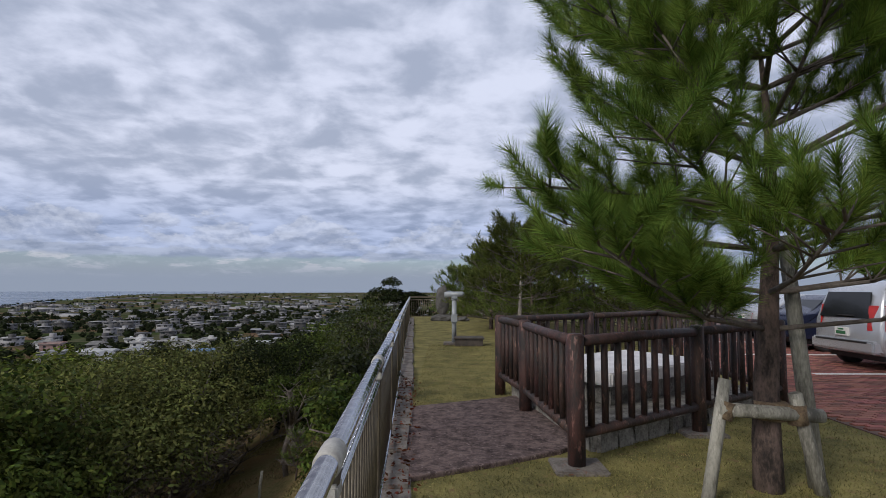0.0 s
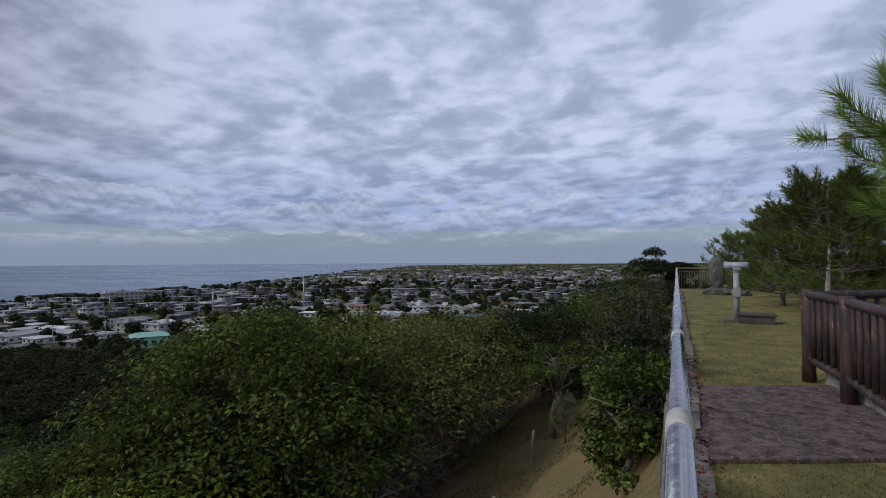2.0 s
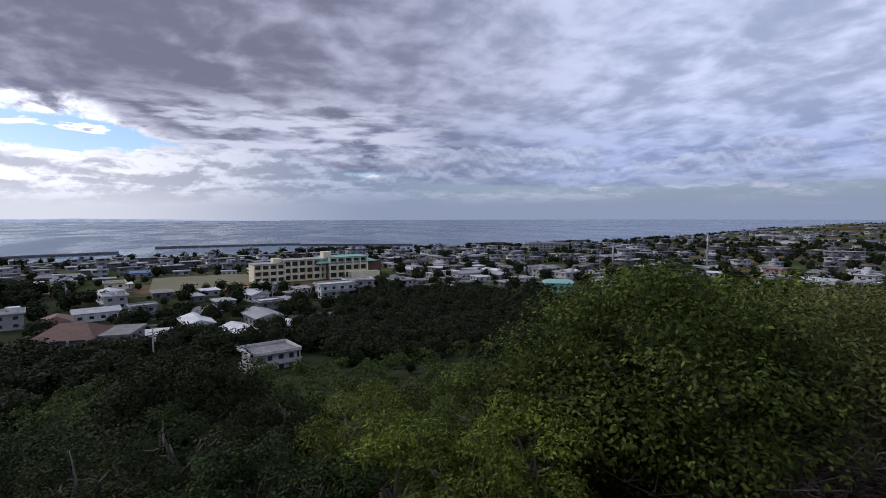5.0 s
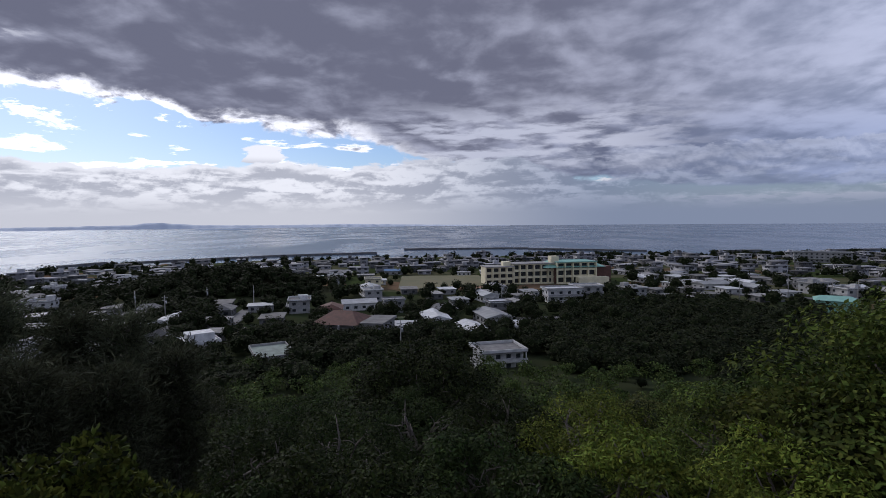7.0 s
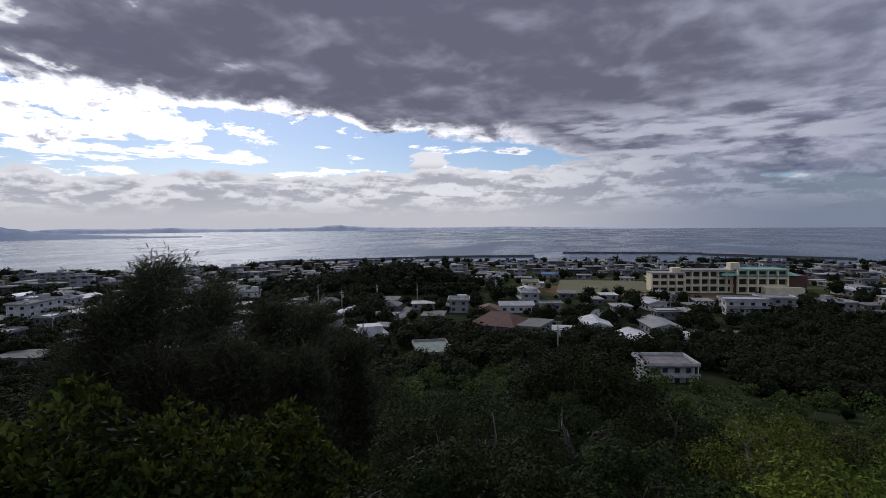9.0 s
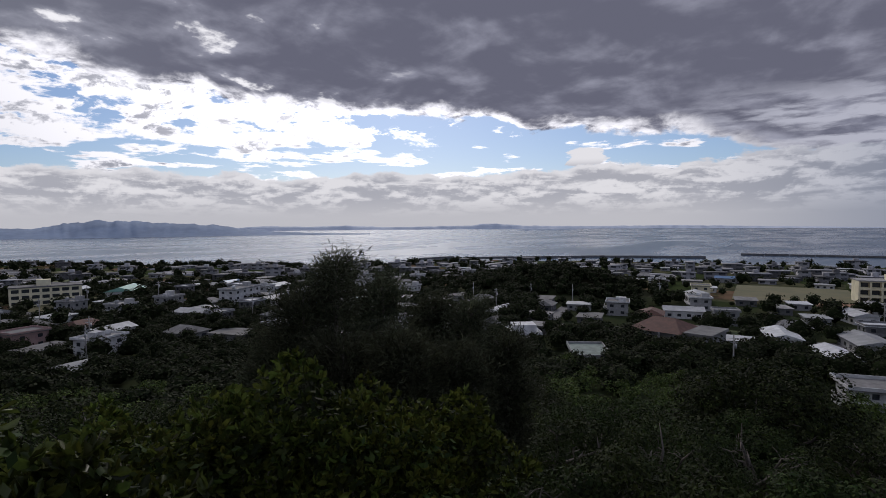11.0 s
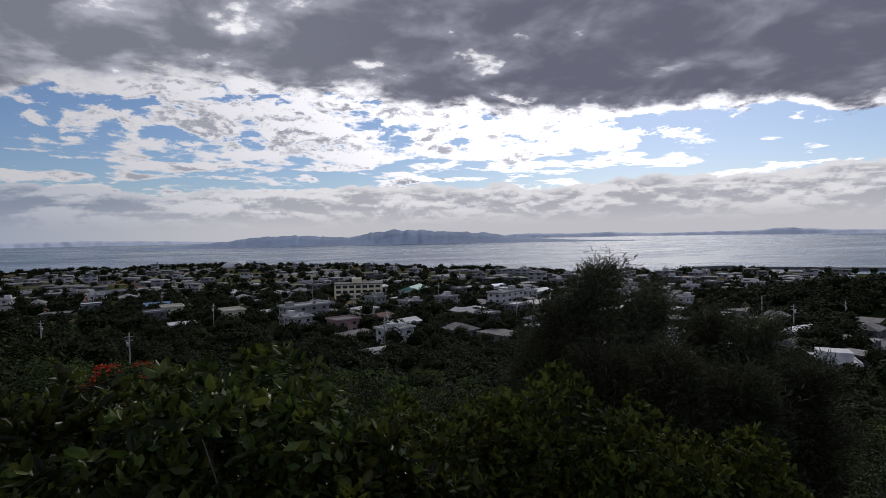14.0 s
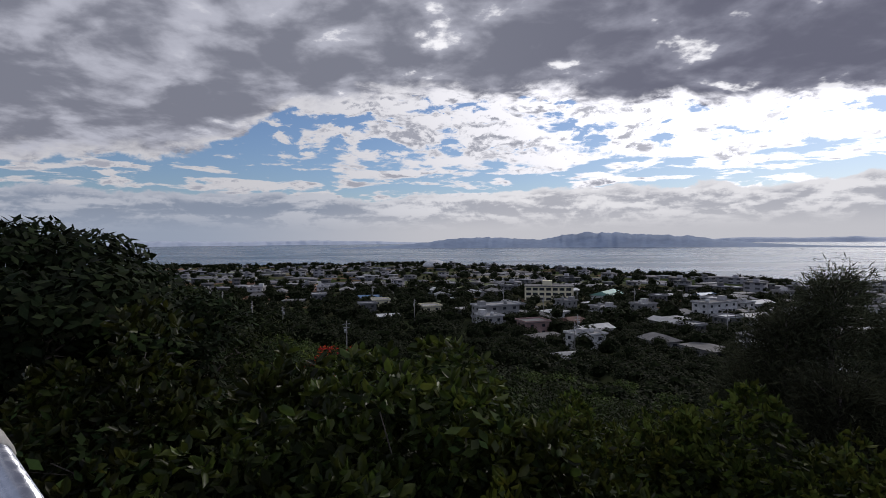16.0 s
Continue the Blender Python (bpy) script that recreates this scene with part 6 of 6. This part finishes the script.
for x, y, length, turn in ((-210, 30, 210, 100), (-200, -95, 190, 12), (-120, -210, 260, 118), (-250, 190, 240, 60), (-150, -130, 120, 75)):
    ob = part("road", a_box(-length / 2, -2.8, -2, length / 2, 2.8, 0.0), "roadgrey")
    ob.matrix_basis = pose(x, y, h_at(x, y) + 0.35, 0, 0, turn)
    tagged(ob, "narrow grey asphalt street between the houses", "road", kind="structure")


def breakwater(a0, d0, a1, d1, label="dark concrete breakwater off the shore"):
    (xa, ya), (xb, yb) = spot(a0, d0), spot(a1, d1)
    n = max(2, int(math.hypot(xb - xa, yb - ya) / 25))
    t = thing("breakwater", pose(xa, ya, SEA, 0, 0, math.degrees(math.atan2(yb - ya, xb - xa))), label, "breakwater", "harbour breakwaters")
    length = math.hypot(xb - xa, yb - ya)
    for k in range(n):
        part("caisson", a_box(length * k / n, -3, -2, length * (k + 1) / n - 0.4, 3, 2.4 + 0.2 * (k % 2)), "breakwater", t)


breakwater(129.6, 640, 126.0, 665)
breakwater(124.5, 650, 110.0, 690)
breakwater(110.0, 690, 100.5, 705)
breakwater(97.5, 790, 84.0, 800)
breakwater(84.0, 780, 72.0, 742)
breakwater(66, 760, 62, 790)
breakwater(57, 830, 53.5, 880)


def ridge(name, profile, r_front, r_top, r_back, mat, label, seed):
    """A far island: profile gives azimuth and height over the sea."""
    az = np.arange(profile[0][0], profile[-1][0] + 0.01, 0.12)
    top = np.interp(az, [p[0] for p in profile], [p[1] for p in profile])
    jag = np.array([noise.fractal(Vector((a * 0.9, seed, 0)), 1.0, 2.0, 5) for a in az])
    top = np.maximum(top * (1 + 0.16 * jag), 0.5)
    rows = []
    for r, k in ((r_front, -0.02), (r_front + (r_top - r_front) * 0.25, 0.18), (r_front + (r_top - r_front) * 0.6, 0.55), (r_top, 1.0), (r_back, -0.02)):
        wob = np.array([noise.noise(Vector((a * 1.5, r * 0.01, seed))) for a in az])
        rows.append(np.stack([-(r + wob * 25) * np.sin(np.radians(az)), (r + wob * 25) * np.cos(np.radians(az)), SEA + top * k * (1 + 0.3 * wob * (0 < k < 1))], -1))
    n = len(az)
    v = np.concatenate(rows)
    f = np.array([(i * n + j, i * n + j + 1, (i + 1) * n + j + 1, (i + 1) * n + j) for i in range(4) for j in range(n - 1)])
    tagged(sheet_mesh(name, v, f, mat, smooth=True), label, "island", kind="structure")


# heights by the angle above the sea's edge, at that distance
# the hill colours carry the haze, paler for the farther ridges
ridge("island_ridge", ((135, 2), (140, 5), (144, 14), (147, 24), (149.5, 42), (152, 52), (155, 58), (159.4, 71), (162, 63), (164, 46), (165.8, 35), (168, 44), (171, 50), (174, 46), (176.5, 34), (179, 20), (183, 8), (188, 2)), 2450, 2620, 2800, "hills", "wooded island across the sea, blue-grey with painted haze", 2)
ridge("far_ridge", ((86, 4), (96, 16), (103, 26), (112, 22), (118, 28), (121.9, 52), (124, 34), (128, 28), (133, 24), (138, 40), (141, 32), (146, 40), (150, 20)), 4780, 4840, 4900, "hills_far", "hills on the horizon, faint and pale with painted haze", 5)
ridge("far_coast", ((176, 8), (184, 30), (190, 40), (197, 34), (205, 44), (212, 30), (222, 10)), 4760, 4830, 4890, "hills_far", "far coast on the horizon, faint and pale with painted haze", 8)
ridge("low_islet", ((112.5, 1), (113.5, 6), (118, 7), (119.3, 1)), 3600, 3640, 3690, "hills", "low dark islet in the sea, haze put into its colour", 11)


# ---- car park: two parked cars, painted lines, pavers ----
def car(name, m, outline, width, paint, label, belt, glass, lamps, plate_z, roof_from=1.0):
    """A car with its rear at x = 0, built from its side outline; glass lists (part name, corner points on the rear or side)."""
    t = thing(name, m, label, "car")
    bm = bmesh.new()
    half = width / 2

    def inset(z):
        return half - max(0.0, z - belt) * 0.20 - max(0.0, 0.5 - z) * 0.12
    rows = []
    for k in (-1.0, -0.93, -0.6, 0.0, 0.6, 0.93, 1.0):
        shrink = 0.045 if abs(k) == 1.0 else 0.0
        cx, cz = sum(p[0] for p in outline) / len(outline), sum(p[1] for p in outline) / len(outline)
        bow = 0.06 * abs(k) ** 3
        rows.append([bm.verts.new((x + (cx - x) * shrink * 0.6 + (bow if x < cx else -bow), k * inset(z), z + (cz - z) * shrink)) for x, z in outline])
    n = len(outline)
    for a, b in zip(rows, rows[1:]):
        for i in range(n):
            bm.faces.new((a[i], a[(i + 1) % n], b[(i + 1) % n], b[i])).smooth = True
    bm.faces.new(rows[0][::-1])
    bm.faces.new(rows[-1])
    bmesh.ops.recalc_face_normals(bm, faces=bm.faces)
    part("body", bm, paint, t)
    for part_name, mat, pts in glass:
        bm = bmesh.new()
        front = [bm.verts.new(p) for p in pts]
        c = sum((Vector(p) for p in pts), Vector()) / len(pts)
        nor = (Vector(pts[1]) - Vector(pts[0])).cross(Vector(pts[2]) - Vector(pts[0])).normalized()
        back = [bm.verts.new(Vector(p) - nor * 0.03) for p in pts]
        bm.faces.new(front)
        bm.faces.new(back[::-1])
        for i in range(len(pts)):
            j = (i + 1) % len(pts)
            bm.faces.new((front[j], front[i], back[i], back[j]))
        bmesh.ops.recalc_face_normals(bm, faces=bm.faces)
        part(part_name, bm, mat, t)
    bumper = part("rear_bumper", a_box(-0.07, -half + 0.05, 0.36, 0.16, half - 0.05, 0.60, 0.04), paint, t)
    part("bumper_step", a_box(-0.085, -half + 0.2, 0.55, -0.05, half - 0.2, 0.585, 0.008), "trim_dark", bumper)
    part("underside", a_box(0.25, -half + 0.12, 0.2, 4.1, half - 0.12, 0.42, 0.03), "trim_dark", t)
    plate = part("number_plate", a_box(-0.035, -0.165, plate_z, 0.02, 0.165, plate_z + 0.165, 0.006), "plate", t)
    part("plate_bar", a_box(-0.041, -0.12, plate_z + 0.03, -0.033, 0.12, plate_z + 0.095), "greenbar", plate, "green bar on the plate")
    part("plate_bar", a_box(-0.041, -0.07, plate_z + 0.115, -0.033, 0.07, plate_z + 0.145), "greenbar", plate)
    part("door_handle", a_box(1.55, -half - 0.015, 0.93, 1.75, -half + 0.02, 0.965, 0.006), "trim_dark", t)
    part("door_handle", a_box(2.6, -half - 0.015, 0.93, 2.8, -half + 0.02, 0.965, 0.006), "trim_dark", t)
    part("mirror", a_box(3.15, -half - 0.16, 0.98, 3.3, -half + 0.02, 1.13, 0.03), paint, t)
    part("wiper", a_box(-0.01, -0.28, 1.06, 0.04, 0.1, 1.085, 0.005), "trim_dark", t)
    for x in (0.78, 3.45):
        for y in (-half + 0.10, half - 0.10):
            w = part("wheel", a_tube([(x, y - 0.09, 0.30), (x, y - 0.08, 0.30), (x, y + 0.08, 0.30), (x, y + 0.09, 0.30)], [0.25, 0.30, 0.30, 0.25], 20), "trim_dark", t)
            s = -1 if y < 0 else 1
            part("rim", a_tube([(x, y + s * 0.07, 0.30), (x, y + s * 0.097, 0.30)], [0.20, 0.17], 12), "galv", w)
    return t


VAN = ((0.03, 0.42), (0.0, 0.62), (0.03, 0.95), (0.13, 1.30), (0.26, 1.62), (0.42, 1.72), (1.3, 1.77), (2.7, 1.73), (3.05, 1.62), (3.6, 1.10), (4.3, 0.92), (4.45, 0.62), (4.42, 0.34), (0.12, 0.32))
van_glass = (
    ("rear_window", "carglass", ((0.02, 0.62, 1.03), (0.02, -0.62, 1.03), (0.175, -0.54, 1.54), (0.175, 0.54, 1.54))),
    ("tail_lamp", "redlamp", ((0.0, -0.60, 0.80), (0.20, -0.90, 0.80), (0.27, -0.84, 1.28), (0.065, -0.60, 1.28))),
    ("tail_lamp", "redlamp", ((0.0, 0.60, 0.80), (0.065, 0.60, 1.28), (0.27, 0.84, 1.28), (0.20, 0.90, 0.80))),
    ("side_window", "carglass", ((0.45, -0.868, 1.06), (1.35, -0.868, 1.06), (1.38, -0.782, 1.55), (0.56, -0.782, 1.52))),
    ("side_window", "carglass", ((1.45, -0.868, 1.06), (2.4, -0.868, 1.06), (2.4, -0.782, 1.56), (1.48, -0.782, 1.55))),
    ("side_window", "carglass", ((2.5, -0.868, 1.06), (3.4, -0.868, 1.06), (2.98, -0.782, 1.52), (2.5, -0.782, 1.56))),
    ("side_trim", "trim_dark", ((0.4, -0.868, 0.50), (4.1, -0.868, 0.50), (4.1, -0.868, 0.56), (0.4, -0.868, 0.56))),
)
car("estate_car", pose(8.15, 10.80, 0.012, 0, 0, 2), VAN, 1.70, "vanpaint", "silver family van parked on the brick paving", 0.98, van_glass, (), 0.66)
SEDAN = ((0.03, 0.42), (0.0, 0.62), (0.05, 0.92), (0.5, 0.98), (1.0, 1.32), (1.4, 1.43), (2.3, 1.42), (2.8, 1.25), (3.3, 0.98), (4.2, 0.86), (4.4, 0.6), (4.38, 0.34), (0.12, 0.32))
blue_glass = (
    ("rear_window", "carglass", ((0.57, 0.6, 1.01), (0.57, -0.6, 1.01), (0.96, -0.54, 1.31), (0.96, 0.54, 1.31))),
    ("tail_lamp", "redlamp", ((0.02, -0.52, 0.66), (0.10, -0.83, 0.66), (0.12, -0.83, 0.84), (0.05, -0.52, 0.84))),
    ("tail_lamp", "redlamp", ((0.02, 0.52, 0.66), (0.05, 0.52, 0.84), (0.12, 0.83, 0.84), (0.10, 0.83, 0.66))),
    ("side_window", "carglass", ((1.05, -0.832, 1.0), (2.1, -0.832, 1.0), (2.1, -0.765, 1.36), (1.35, -0.765, 1.36))),
)
car("dark_car", pose(8.9, 14.2, 0.012, 0, 0, 2), SEDAN, 1.68, "bluepaint", "dark blue car parked beside the silver van", 0.95, blue_glass, (), 0.62)
car("pale_car", pose(9.7, 17.2, 0.012, 0, 0, 2), SEDAN, 1.68, "vanpaint", "pale silver car parked farther along the row", 0.95, blue_glass, (), 0.62)


def parking_lines():
    for k, y in enumerate((9.9, 12.75, 15.7)):
        o = part("parking_line", a_box(6.9, y - 0.06, 0.005, 12.6, y + 0.06, 0.040), "plate")
        tagged(o, "worn white painted parking line", "line", "parking lines", kind="structure")


parking_lines()


def fallen_leaves():
    rng = np.random.default_rng(4)
    s = rng.uniform(2.0, 9.0, 420)
    side = rng.uniform(0.02, 0.24, 420) + 0.1 * (rng.uniform(0, 1, 420) > 0.85)
    x = RAIL_A[0] - 0.0552 * s + side
    pos = np.stack([x, s, np.full_like(x, 0.085)], -1)
    v, f = leaf_faces(pos, rng.normal(size=(420, 3)) * np.array([1, 1, 0.15]), 0.045, 0.5, rng)
    tagged(sheet_mesh("fallen_leaves", v, f, "deadleaf"), "red-brown fallen leaves along the kerb", "leaves", kind="stuff")


fallen_leaves()


def pavers():
    """Brick pavers in running bond; those beside the lawn are parts of the pavement."""
    pavement = bpy.data.objects["pavement"]
    bm = bmesh.new()
    box(bm, -0.102, -0.049, -0.03, 0.102, 0.049, 0.0, 0.006)
    mesh = bpy.data.meshes.new("brick")
    bm.to_mesh(mesh)
    bm.free()
    mesh.materials.append(M["brick"])
    rnd = random.Random(2)
    cube = np.array([(-1, -1, 0), (1, -1, 0), (1, 1, 0), (-1, 1, 0), (-.94, -.88, 1), (.94, -.88, 1), (.94, .88, 1), (-.94, .88, 1)]) * np.array([0.102, 0.049, 0.02])
    quads = np.array([(0, 1, 5, 4), (1, 2, 6, 5), (2, 3, 7, 6), (3, 0, 4, 7), (4, 5, 6, 7)])
    V, F, made = [], [], 0
    for row in range(int((17.0 - 4.2) / 0.105)):
        y = 4.2 + row * 0.105
        x = edge_x(y) + 0.14 + (0.105 if row % 2 else 0.0)
        while x < 10.6:
            if made < 300 and 5.6 < y < 7.6 and x < 8.2:
                o = new("brick", mesh)
                o.parent = pavement
                o.matrix_basis = pose(x, y, 0.030 + rnd.uniform(-.003, .002), rnd.uniform(-.8, .8), rnd.uniform(-.8, .8), rnd.uniform(-1, 1))
                made += 1
            else:
                V.append(cube + np.array([x, y, 0.010 + rnd.uniform(-.003, .002)]))
                F.append(quads + 8 * (len(V) - 1))
            x += 0.21
    rest = sheet_mesh("brick_rest", np.concatenate(V), np.concatenate(F), "brick2", pavement)
    tagged(rest, kind="stuff")


pavers()
